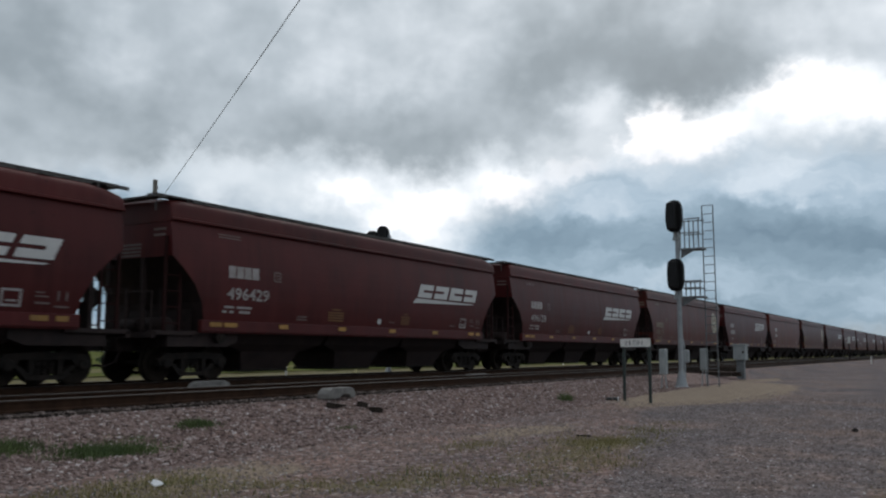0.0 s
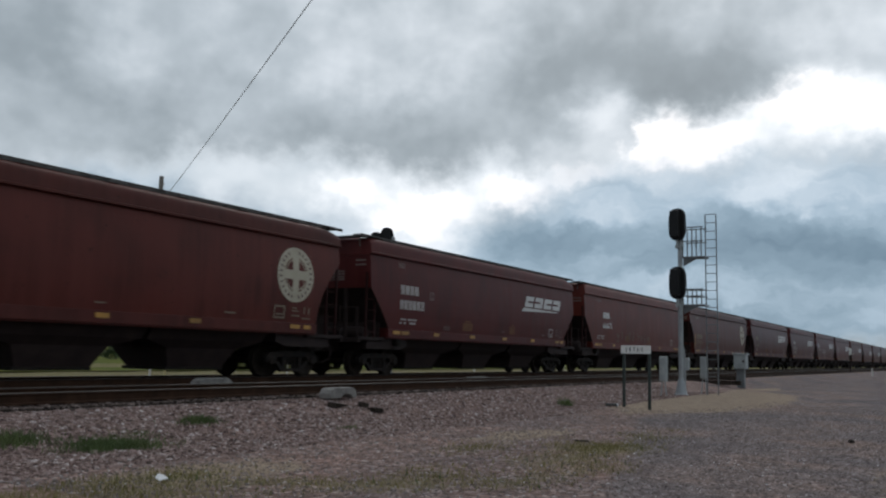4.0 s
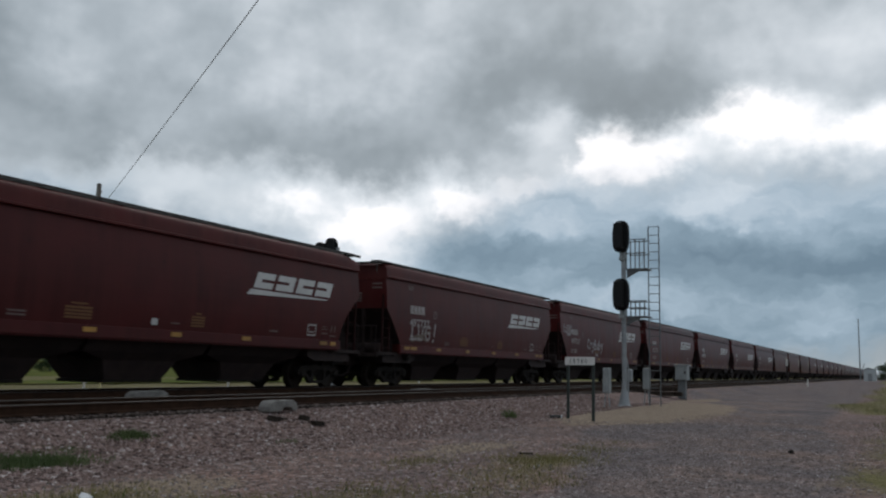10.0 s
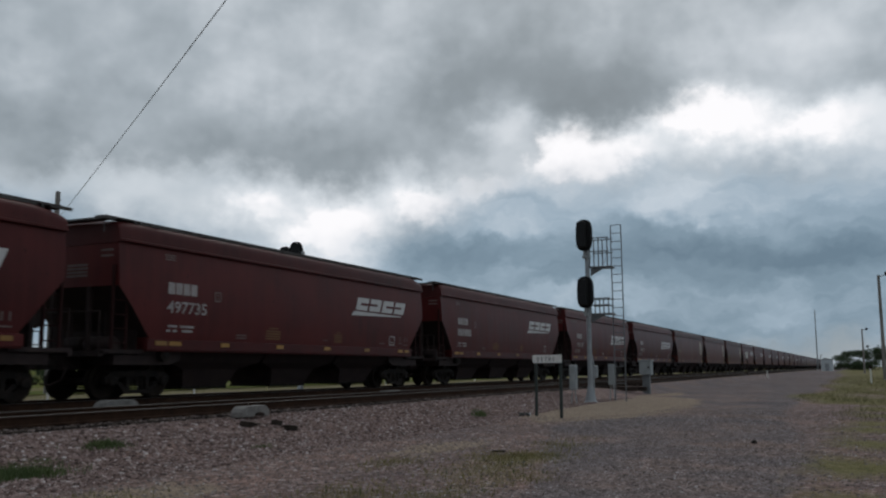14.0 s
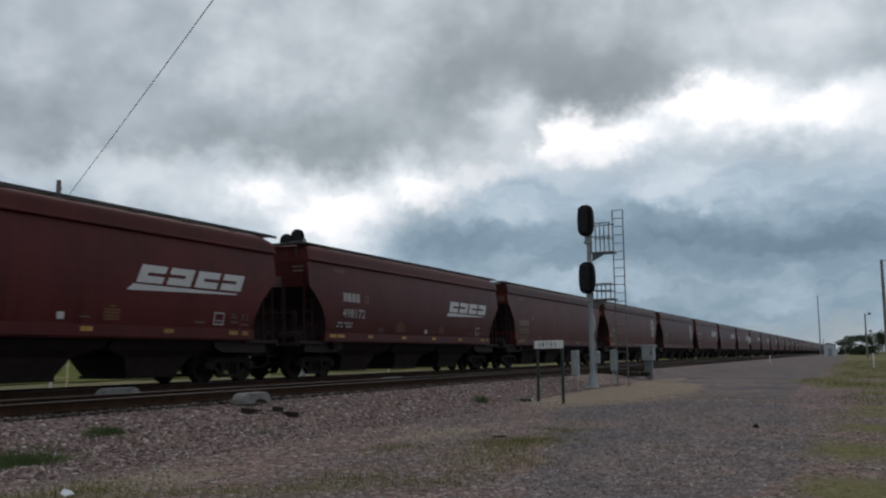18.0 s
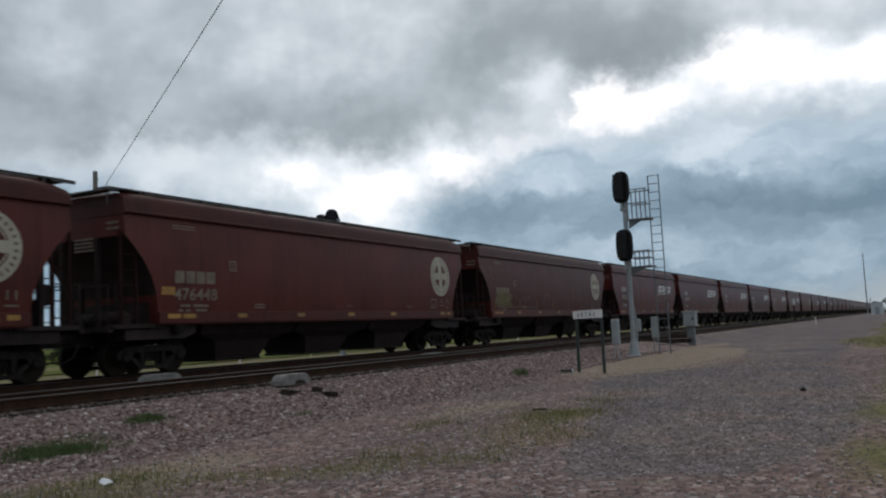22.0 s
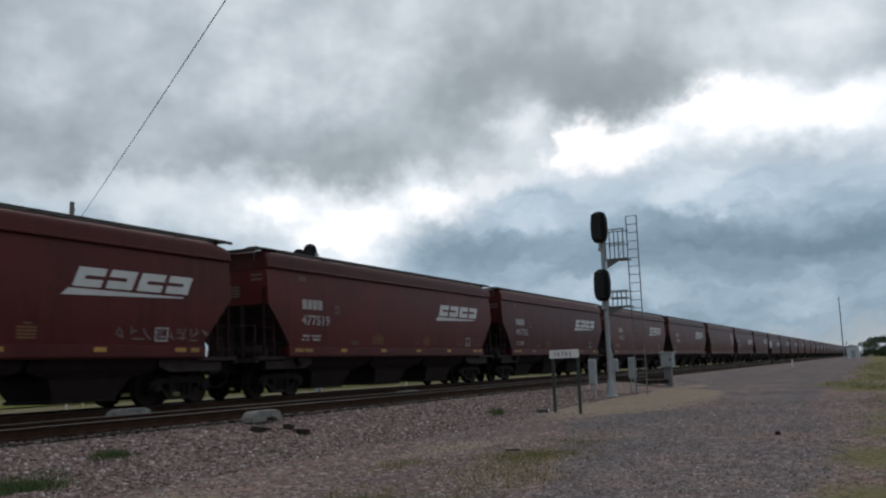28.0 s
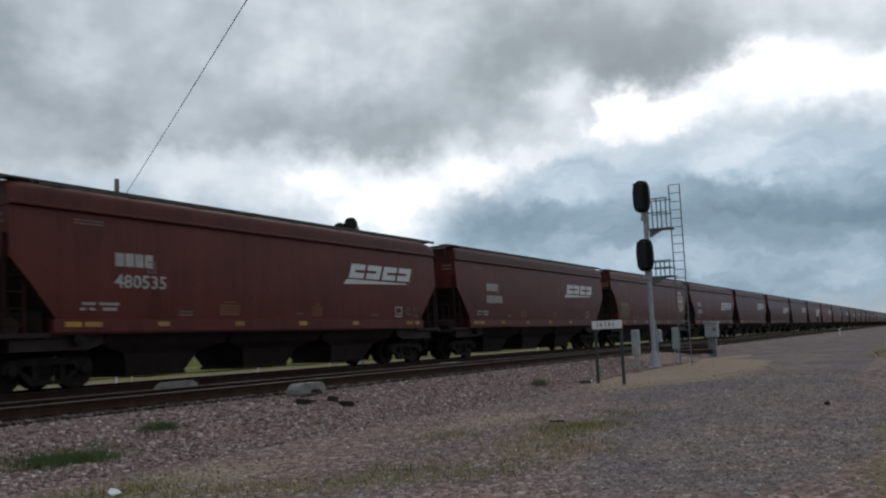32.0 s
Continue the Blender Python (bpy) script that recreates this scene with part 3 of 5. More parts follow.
def ground_zone(x, y):
    """Shares of grass, road gravel and tan dirt."""
    mid = 4.5 + 2.1 * smooth01(8.6, 5.6, x) + 0.5 * smooth01(11, 17, x)
    strip = max(0.0, 1 - abs(y - mid) / 1.45) * smooth01(18.5, 10, x) * (0.60 + 0.5 * noise.noise((x * 0.7, y * 1.0, 2.2)))
    strip = max(strip, 0.22 * blob(x, y, 15.5, 4.9, 3.0, 0.8), 0.6 * blob(x, y, 6.2, 7.0, 1.6, 1.0), 0.45 * blob(x, y, 11.0, 6.0, 1.8, 0.8))
    strip = max(strip, 0.9 * blob(x, y, 9.3, 0.2, 1.6, 0.6), 0.85 * blob(x, y, 13.0, 0.0, 2.5, 0.7), 0.6 * blob(x, y, 18.0, 0.2, 4.0, 0.9))
    yard = smooth01(1.7 - 0.02 * x, 0.1 - 0.02 * x, y) * (0.60 + 0.75 * noise.noise((x * 0.5, y * 0.7, 6.0))) + 0.3 * smooth01(-1, -4, y)
    if x > 35:
        w = 1.6 * noise.noise((x * 0.08, y * 0.3, 9.0))
        yard = max(yard, (0.8 + 0.5 * noise.noise((x * 0.12, y * 0.4, 5.0))) * smooth01(2.7 + w, 1.0 + w, y))
    grass = max(strip, yard, smooth01(36, 39, y), 0.9 * smooth01(120, 260, abs(x)) * (1 if y < 4 or y > 24 else 0))
    bush = max(0.9 * blob(x, y, 7.45, 9.4, 1.2, 0.7), 0.7 * blob(x, y, 9.7, 10.2, 0.8, 0.5), 0.8 * blob(x, y, 6.3, 10.0, 0.8, 0.6))
    grass = max(grass, bush)
    left, right = 3.0 + 3.4 * smooth01(7, 22, x) + 4.5 * smooth01(34, 55, x), 1.7 - 0.6 * smooth01(7, 11, x) + 1.4 * smooth01(12, 30, x)
    road = smooth01(left + 1.0, left - 0.6, y) * (0.35 + 0.65 * smooth01(right - 0.9, right + 0.4, y)) * smooth01(5.5, 9.5, x)
    if y > 21:
        road = 0.2
    rim = 0.10 * noise.noise((x * 0.45, y * 0.9, 3.3))
    dirt = max(0.0, min(1.0, 2.4 * (1.17 + rim - math.hypot((x - 28.8) / 8.6, (y - 7.1) / 2.35))))
    dirt = max(dirt, min(0.85, 1.6 * (1.0 + 2 * rim - math.hypot((x - 42.0) / 7.5, (y - 8.5) / 1.1))))
    dirt = max(dirt, 0.95 * blob(x, y, 6.8, 7.0, 2.8, 1.3), 0.8 * blob(x, y, 13.4, 6.4, 5.0, 1.2), 0.6 * blob(x, y, 7.4, 1.9, 1.4, 0.6), 0.5 * blob(x, y, 11.5, 0.9, 4.0, 0.5))
    if 22 < y < 39:
        dirt = 0.45 * smooth01(25, 27, y) * smooth01(33, 31, y)
        grass = max(grass, 0.75 - dirt)
    if x > 40 and 4 < y < 11:
        dirt = max(dirt, 0.2)
    return grass, road, dirt


def build_ground():
    xs = [-900, -400, -200, -100, -60, -35, -20, -12, -8, -4, -1]
    x = 0.0
    while x < 3500:
        xs.append(x)
        x += 0.16 if x < 20 else 0.3 if x < 45 else 1.2 if x < 90 else x * 0.06
    ys = [-3000, -1200, -500, -250, -120, -60, -35, -20, -14, -10, -7, -5, -3.5]
    y = -2.6
    while y < 3500:
        ys.append(y)
        y += 0.16 if y < 12.2 else 0.5 if y < 45 else y * 0.08
    nx, ny = len(xs), len(ys)
    verts = [(x, y, ground_z(x, y)) for x in xs for y in ys]
    faces = [(i * ny + j, (i + 1) * ny + j, (i + 1) * ny + j + 1, i * ny + j + 1) for i in range(nx - 1) for j in range(ny - 1)]
    me = bpy.data.meshes.new("ground")
    me.from_pydata(verts, [], faces)
    at = me.attributes.new("zone", "FLOAT_COLOR", "POINT")
    flat = []
    for a, b, _ in verts:
        # fourth share: track bed, dark from oil and painted train shade
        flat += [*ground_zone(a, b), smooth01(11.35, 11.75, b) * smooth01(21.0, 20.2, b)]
    at.data.foreach_set("color", flat)
    me.polygons.foreach_set("use_smooth", [True] * len(faces))
    me.materials.append(GROUND)
    return tagged(new("ground", me), "pinkish ballast shoulder, grey gravel yard and thin yellow grass", "ground", kind="structure")


def build_field():
    """Grass field beyond the far road, to the horizon."""
    xs = [-900, -300, -100] + [-40 + 6 * i for i in range(40)] + [220, 300, 450, 700, 1200, 3400]
    ys = [36.5 + 3 * i for i in range(14)] + [85, 110, 160, 260, 500, 1100, 3400]
    verts = [(x, y, -0.50 + 0.10 * noise.noise((x * 0.05, y * 0.05, 1.0)) * (1 if y < 300 else 0)) for x in xs for y in ys]
    n = len(ys)
    faces = [(i * n + j, (i + 1) * n + j, (i + 1) * n + j + 1, i * n + j + 1) for i in range(len(xs) - 1) for j in range(n - 1)]
    me = bpy.data.meshes.new("field")
    me.from_pydata(verts, [], faces)
    me.materials.append(FIELD_GRASS)
    return tagged(new("field", me), "bright green and yellow grass field beyond the tracks", "field", kind="structure")


build_ground()
build_field()

# ---- tracks ----
NEAR_TRACK, FAR_TRACK = 13.2, 17.8


def rail_section(y):
    w = [(-0.07, -0.18), (0.07, -0.18), (0.07, -0.165), (0.012, -0.145), (0.012, -0.045), (0.036, -0.035), (0.036, -0.016)]
    w = w + [(-a, b) for a, b in reversed(w) if a > 0][0:5]
    return [(y + a, b) for a, b in w]


def build_track(yc, name, label):
    track = thing(name, label, "railway track", "railway tracks", kind="structure")
    for y in (yc - 0.7175, yc + 0.7175):
        sec = rail_section(y)
        sh = Shape().prism([(-250, a, b) for a, b in sec], (1750, 0, 0))
        rail = part("rail", sh, RAIL_RUST, track, "rust-brown steel rail")
        cap = [(y - 0.034, -0.016), (y + 0.034, -0.016), (y + 0.034, -0.006), (y + 0.026, 0.0), (y - 0.026, 0.0), (y - 0.034, -0.006)]
        part("rail_head", Shape().prism([(-250, a, b) for a, b in cap], (1750, 0, 0)), RAIL_HEAD, rail, "worn bright running surface")
    return track


near_track = build_track(NEAR_TRACK, "near_track", "empty track with rusty rails on weathered timber ties")
far_track = build_track(FAR_TRACK, "far_track", "track under the passing grain train")

# ---- covered hopper cars ----
CUTS = {
    "new": [(3.92, 0.0), (3.4, 0.0), (2.80, 0.0), (2.3, 0.46), (1.56, 1.10), (1.25, 1.16)],
    "mid": [(3.92, 0.0), (3.4, 0.0), (3.02, 0.0), (2.78, 0.30), (2.40, 0.70), (1.95, 0.98), (1.52, 1.10), (1.25, 1.16)],
    "old": [(3.92, 0.0), (3.36, 0.0), (3.12, 0.24), (2.85, 0.48), (2.40, 0.78), (1.95, 0.95), (1.52, 1.02), (1.25, 1.06)],
}
CUTS["red"] = CUTS["wide"] = CUTS["new"]
CUTS["long"] = CUTS["mid"]
BODY = {"new": 16.7, "mid": 16.7, "long": 17.8, "old": 17.8, "red": 17.4, "wide": 17.4}
SWELL = {"new": 0.09, "mid": 0.15, "long": 0.13, "old": 0.10, "red": 0.06, "wide": 0.08}
# where the big emblem begins on the side, and the height of its foot
EMBLEM = {"new": (10.97, 2.64, 0.96), "mid": (10.55, 2.40, 1.06), "long": (11.95, 2.66, 0.98), "wide": (11.5, 2.66, 0.96)}
# where the reporting mark begins, its foot, and the foot of the number
MARKS = {"new": (1.68, 2.71, 2.21), "mid": (1.82, 2.62, 2.06), "long": (1.47, 2.64, 2.02), "old": (1.52, 2.25, 1.81), "red": (2.55, 2.80, 2.26), "wide": (2.6, 2.74, 2.24)}


def side_y(kind, z):
    """Half-width of the body at a height: slightly bulged."""
    return 1.53 + SWELL[kind] * (1 - ((z - 2.55) / 1.37) ** 2)


def cut_x(kind, z):
    c = CUTS[kind]
    for (za, xa), (zb, xb) in zip(c, c[1:]):
        if zb <= z <= za:
            return xa + (xb - xa) * (za - z) / (za - zb)
    return c[-1][1]


def car_body(kind, L):
    zs = sorted({z for z, _ in CUTS[kind]} | {1.7, 2.1, 2.5, 3.0, 3.2, 3.65})
    sh = Shape()
    loops = []
    for z in zs:
        x, y = cut_x(kind, z), side_y(kind, z)
        loops.append([(x, -y, z), (L - x, -y, z), (L - x, y, z), (x, y, z)])
    return sh.loft(loops)


def car_roof(L):
    """Roof shell with a drip lip at the eaves and hipped ends."""
    sec = [(1.53, 3.86), (1.53, 3.885), (1.615, 3.89), (1.635, 3.91), (1.632, 3.95), (1.595, 3.972), (1.588, 4.06), (1.582, 4.16), (1.572, 4.26), (1.53, 4.36), (1.42, 4.43), (1.15, 4.47), (0.6, 4.50), (0.0, 4.52)]
    sec = sec + [(-y, z) for y, z in reversed(sec[:-1])]
    sh = Shape()
    loops = []
    for x, k in ((-0.02, 0.80), (0.06, 0.92), (0.35, 0.98), (0.9, 1.0), (L - 0.9, 1.0), (L - 0.4, 0.86), (L - 0.08, 0.72), (L + 0.02, 0.62)):
        loops.append([(x, -y, 3.90 + (z - 3.90) * (k if z > 3.97 else 1)) for y, z in sec])
    return sh.loft(loops)


def hopper_bay(xc, wide):
    t, b = wide, 0.92
    loops = [[(xc - t, -1.46, 1.30), (xc + t, -1.46, 1.30), (xc + t, 1.46, 1.30), (xc - t, 1.46, 1.30)],
             [(xc - t * 0.97, -1.20, 0.94), (xc + t * 0.97, -1.20, 0.94), (xc + t * 0.97, 1.20, 0.94), (xc - t * 0.97, 1.20, 0.94)],
             [(xc - 1.2, -1.0, 0.74), (xc + 1.2, -1.0, 0.74), (xc + 1.2, 1.0, 0.74), (xc - 1.2, 1.0, 0.74)],
             [(xc - b, -0.78, 0.27), (xc + b, -0.78, 0.27), (xc + b, 0.78, 0.27), (xc - b, 0.78, 0.27)]]
    return Shape().loft(loops)


def outlet_gate(xc):
    sh = Shape().box(xc - 1.0, -0.80, 0.19, xc + 0.94, 0.80, 0.27)
    sh.box(xc - 0.05, -1.0, 0.21, xc + 0.05, -0.80, 0.26)
    sh.rod((xc - 0.45, -0.95, 0.24), (xc + 0.45, -0.95, 0.24), 0.025)
    return sh


def ladder_shape(x0, x1, y, z0, z1, n, r=0.016):
    sh = Shape()
    for x in (x0, x1):
        sh.box(x - 0.03, y - 0.03, z0, x + 0.03, y + 0.03, z1)
    for i in range(n):
        z = z0 + (z1 - z0) * (i + 0.5) / n
        sh.rod((x0, y - 0.05, z), (x1, y - 0.05, z), r)
    return sh


def side_frame():
    """Cast side frame in its truck's space: wheels at x = -0.89 and 0.89."""
    sh = Shape()
    top = [(-1.12, 0.56), (-0.95, 0.68), (-0.45, 0.72), (0.45, 0.72), (0.95, 0.68), (1.12, 0.56), (1.10, 0.40), (0.72, 0.42), (0.62, 0.56), (-0.62, 0.56), (-0.72, 0.42), (-1.10, 0.40)]
    sh.prism([(x, -1.06, z) for x, z in top], (0, 0.16, 0))
    low = [(-0.74, 0.44), (-0.60, 0.44), (-0.36, 0.24), (0.36, 0.24), (0.60, 0.44), (0.74, 0.44), (0.44, 0.14), (-0.44, 0.14)]
    sh.prism([(x, -1.05, z) for x, z in low], (0, 0.14, 0))
    for x in (-0.40, 0.28):
        sh.prism([(x, -1.05, 0.22), (x + 0.12, -1.05, 0.22), (x + 0.12, -1.05, 0.60), (x, -1.05, 0.60)], (0, 0.13, 0))
    for x in (-0.18, -0.02, 0.14):
        for k in range(5):
            sh.ring((x, -0.99, 0.26 + 0.055 * k), "z", [(0, 0.07), (0.035, 0.07)], 10)
    for x in (-0.89, 0.89):
        sh.ring((x, -1.09, 0.457), "y", [(-0.03, 0.10), (0.0, 0.13), (0.10, 0.13)], 14)
    return sh


def wheelset():
    """Axle with two flanged wheels, its axis at the origin along y."""
    sh = Shape()
    sh.rod((0, -1.02, 0), (0, 1.02, 0), 0.08, 10)
    for s in (-1, 1):
        prof = [(0.62 * s, 0.485), (0.655 * s, 0.485), (0.67 * s, 0.457), (0.77 * s, 0.452), (0.775 * s, 0.40), (0.75 * s, 0.37), (0.70 * s, 0.20), (0.75 * s, 0.15), (0.75 * s, 0.09)]
        sh.ring((0, 0, 0), "y", prof, 32)
    return sh


MESHES = {}


def shared(name, make, mat, bevel=0.0, smooth=False):
    if name not in MESHES:
        MESHES[name] = mesh_of(name, make(), mat, bevel, smooth)
    return MESHES[name]


def add_truck(car, x):
    truck = part("truck", shared("truck", lambda: Shape().box(-0.2, -0.9, 0.42, 0.2, 0.9, 0.74).box(-0.3, -0.35, 0.6, 0.3, 0.35, 0.86).box(-0.62, -0.55, 0.34, -0.5, 0.55, 0.44).box(0.5, -0.55, 0.34, 0.62, 0.55, 0.44), TRUCK_STEEL, 0.015), None, car, "cast steel truck bolster, black with grease", at=pose(x, 0, 0))
    part("side_frame", shared("side_frame", side_frame, TRUCK_STEEL), None, truck)
    part("side_frame", shared("side_frame", side_frame, TRUCK_STEEL), None, truck, at=pose(0, 0, 0, 0, 0, 180))
    for dx in (-0.89, 0.89):
        w = part("wheelset", shared("wheelset", wheelset, WHEEL_STEEL, 0, True), None, truck, "worn steel wheels on an axle", at=pose(dx, 0, 0.457))
    return truck


def decal(kind, pts, faces, dx=0.0, dz=0.0, off=0.008):
    """Flat marks given in x and z, laid on the bulged side."""
    sh = Shape()
    sh.v = [(x + dx, -side_y(kind, z + dz) - off, z + dz) for x, z in pts]
    sh.f = faces
    return sh


def bars(kind, rects, slant=0.0, off=0.008):
    pts, faces = [], []
    for x0, z0, x1, z1 in rects:
        k = len(pts)
        n = 3
        zz = [z0 + (z1 - z0) * i / n for i in range(n + 1)]
        for z in zz:
            pts += [(x0 + slant * (z - z0), z), (x1 + slant * (z - z0), z)]
        faces += [(k + 2 * i, k + 2 * i + 1, k + 2 * i + 3, k + 2 * i + 2) for i in range(n)]
    return decal(kind, pts, faces, off=off)


def stencil_lines(car, kind, rects, mat):
    for r in rects:
        part("stencil_line", bars(kind, [r]), mat, car)


def frame_mark(kind, x0, z0, x1, z1, w):
    """A square outline."""
    pts = [(x0, z0), (x1, z0), (x1, z1), (x0, z1), (x0 + w, z0 + w), (x1 - w, z0 + w), (x1 - w, z1 - w), (x0 + w, z1 - w)]
    return decal(kind, pts, [(i, (i + 1) % 4, 4 + (i + 1) % 4, 4 + i) for i in range(4)])


def word_parts(car, kind, name, x0, z0, x1, z1, n, mat):
    w = (x1 - x0) / n
    for i in range(n):
        part(name, bars(kind, [(x0 + i * w, z0, x0 + (i + 0.86) * w, z1)]), mat, car)


def slanted_emblem(kind):
    """Four heavy leaning blocks, each slit, over a long wedge that thins out forwards."""
    x0, z0, pitch = EMBLEM[kind]
    full = [(0, 0), (0.80, 0), (0.80, 0.18), (0.26, 0.18), (0.26, 0.27), (0.80, 0.27), (0.80, 0.46), (0, 0.46)]
    turned = [(0.80 - u, 0.46 - v) for u, v in full]
    slits = [full, turned, full, turned]
    blocks = []
    for i, pts in enumerate(slits):
        pts = [(x0 + 0.30 + pitch * (i + u * 1.06) + 0.50 * v, z0 + 0.21 + v) for u, v in pts]
        blocks.append(decal(kind, pts, [tuple(range(len(pts)))], off=0.01))
    w = 4.05 * pitch
    wedge = [(x0, z0), (x0 + w * 0.97, z0 + 0.10), (x0 + w, z0 + 0.135), (x0 + 0.20, z0 + 0.165)]
    return blocks, decal(kind, wedge, [(0, 1, 2, 3)], off=0.01)


def disc(kind, cx, cz, r0, r1, n=32):
    pts = [(cx + r * math.cos(2 * math.pi * i / n), cz + r * math.sin(2 * math.pi * i / n)) for r in (r0, r1) for i in range(n)]
    return decal(kind, pts, [(i, (i + 1) % n, n + (i + 1) % n, n + i) for i in range(n)])


def round_emblem(kind, L):
    """A ring round a broad cross."""
    cx, cz = L - 2.02, 2.87
    sh = disc(kind, cx, cz, 0.49, 0.78)
    inner = disc(kind, cx, cz, 0.42, 0.455)
    sh.add(inner.v, inner.f)
    r = bars(kind, [(cx - 0.13, cz - 0.50, cx + 0.13, cz + 0.50), (cx - 0.50, cz - 0.13, cx - 0.13, cz + 0.13), (cx + 0.13, cz - 0.13, cx + 0.50, cz + 0.13)])
    sh.add(r.v, r.f)
    return sh


def emblem_text(kind, L):
    """Small dark bars round the ring, where its tiny letters stand."""
    cx, cz = L - 2.02, 2.87
    sh = Shape()
    for i in range(26):
        if i in (12, 13, 25):
            continue
        a = math.radians(-90 + 360 * (i + 1) / 26)
        c, d = math.cos(a), math.sin(a)
        pts = [(cx + r * c - k * d, cz + r * d + k * c) for r, k in ((0.59, -0.03), (0.69, -0.03), (0.69, 0.03), (0.59, 0.03))]
        q = decal(kind, pts, [(0, 1, 2, 3)], off=0.011)
        sh.add(q.v, q.f)
    return sh


def build_car(kind):
    L = BODY[kind]
    paint = PAINT[kind]
    zc = {"mid": 3.02, "long": 3.02, "old": 3.36}.get(kind, 2.8)
    car = thing("hopper_car", "dark brown-red covered grain hopper car rolling on the far track", "hopper car", "cars of the grain train")
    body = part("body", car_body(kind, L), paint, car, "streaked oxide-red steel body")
    # sloped end sheets wear body paint; near-black here paints in their shade
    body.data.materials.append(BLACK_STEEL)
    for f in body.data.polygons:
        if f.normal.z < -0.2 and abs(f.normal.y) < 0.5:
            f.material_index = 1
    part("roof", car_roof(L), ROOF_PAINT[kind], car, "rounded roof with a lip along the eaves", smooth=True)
    # trough hatch in four lids
    for i in range(4):
        a, b = 1.1 + i * (L - 2.2) / 4, 1.1 + (i + 1) * (L - 2.2) / 4 - 0.06
        part("hatch_lid", Shape().loft([[(x, -0.42, 4.48), (x, 0.42, 4.48), (x, 0.36, 4.58), (x, 0.0, 4.62), (x, -0.36, 4.58)] for x in (a, b)]), paint, car)
    for s in (-1, 1):
        sh = Shape()
        y0, y1 = sorted((s * 1.12, s * 1.48))
        sh.box(-0.40, y0, 4.455, L - 0.08, y1, 4.496)
        sh.box(0.75, y0 if s < 0 else y1 - 0.03, 4.40, L - 0.75, y0 + 0.03 if s < 0 else y1, 4.46)
        n = 9
        for i in range(n):
            x = 0.6 + i * (L - 1.2) / (n - 1)
            sh.box(x - 0.03, y0, 4.30, x + 0.03, y1, 4.46)
            sh.box(x + 0.5, y0 - 0.03 if s < 0 else y1, 4.40, x + 0.8, y0 if s < 0 else y1 + 0.03, 4.48)
        part("running_board", sh, GRATING, car, "grey steel roof walkway grating")
    for x in (-0.42, L - 0.40):
        sh = Shape().box(x, -1.48, 4.41, x + 0.34, 1.48, 4.453)
        for y in (-1.3, 1.3):
            sh.rod((x + 0.16, y, 4.1), (x + 0.16, y, 4.42), 0.018)
        part("end_walkway", sh, GRATING, car, "cross walkway over the car end")
    for s in (-1, 1):
        y0, y1 = sorted((s * 1.50, s * 1.63))
        part("side_sill", Shape().box(1.02, y0, 1.24, L - 1.02, y1, 1.52).box(1.02, y0 + 0.04, 1.20, L - 1.02, y1 - 0.02, 1.24), paint, car, bevel=0.012)
    part("centre_sill", Shape().box(-0.4, -0.28, 0.74, L + 0.4, 0.28, 1.16), BLACK_STEEL, car, "black centre sill")
    for xc in (L / 2 - 4.1, L / 2, L / 2 + 4.1):
        h = part("hopper_bay", hopper_bay(xc, 2.02), BLACK_STEEL, car, "sloped discharge hopper, near black")
        part("outlet_gate", outlet_gate(xc), TRUCK_STEEL, h, "sliding outlet gate")
    for k, flip in ((0, False), (1, True)):
        m = pose(L, 0, 0, 0, 0, 180) if flip else pose(0, 0, 0)
        e = part("end_platform", Shape().box(-0.42, -1.5, 1.06, -0.30, 1.5, 1.2).box(-0.40, -1.5, 1.14, 1.30, -1.34, 1.24).box(-0.40, 1.34, 1.14, 1.30, 1.5, 1.24).box(-0.3, -1.3, 1.12, 0.9, 1.3, 1.16), BLACK_STEEL, car, "near-black end sill and platform", at=m)
        part("body_bolster", Shape().prism([(0.15, -1.4, 0.86), (2.1, -1.4, 0.86), (2.5, -1.4, 1.0), (2.5, -1.4, 1.26), (0.95, -1.4, 1.26), (0.95, -1.4, 1.11), (0.15, -1.4, 1.11)], (0, 2.8, 0)), BLACK_STEEL, car, "heavy body bolster, black with grime", at=m)
        # grimy plates, kept near-black so the end opening reads as shaded
        for y in (-0.45, 0.45):
            part("web_plate", Shape().prism([(0.95, y - 0.02, 1.16), (2.6, y - 0.02, 1.16), (1.2, y - 0.02, 1.9), (0.95, y - 0.02, 1.9)], (0, 0.04, 0)), BLACK_STEEL, e)
        if not flip:
            part("shear_panel", Shape().box(0.95, -1.30, 1.16, 0.99, 1.30, 1.78), BLACK_STEEL, e)
        for y in (-0.62, 0.62):
            part("end_post", Shape().prism([(-0.03, y - 0.04, 1.16), (0.10, y - 0.04, 1.16), (0.10, y - 0.04, zc), (-0.03, y - 0.04, zc)], (0, 0.08, 0)).prism([(0.55, y - 0.03, 1.16), (0.66, y - 0.03, 1.16), (0.66, y - 0.03, 2.25), (0.55, y - 0.03, 2.3)], (0, 0.06, 0)), BLACK_STEEL, e)
        part("brake_stand", Shape().box(-0.34, -0.16, 1.16, -0.26, 0.16, 1.9), BLACK_STEEL, e)
        for y in (-1.47, 1.47):
            part("ladder", ladder_shape(-0.04, 0.42, y, 1.22, zc + 0.5 if kind != "old" else zc + 0.1, 6), LADDER_SHADED_PAINT, e, "corner ladder")
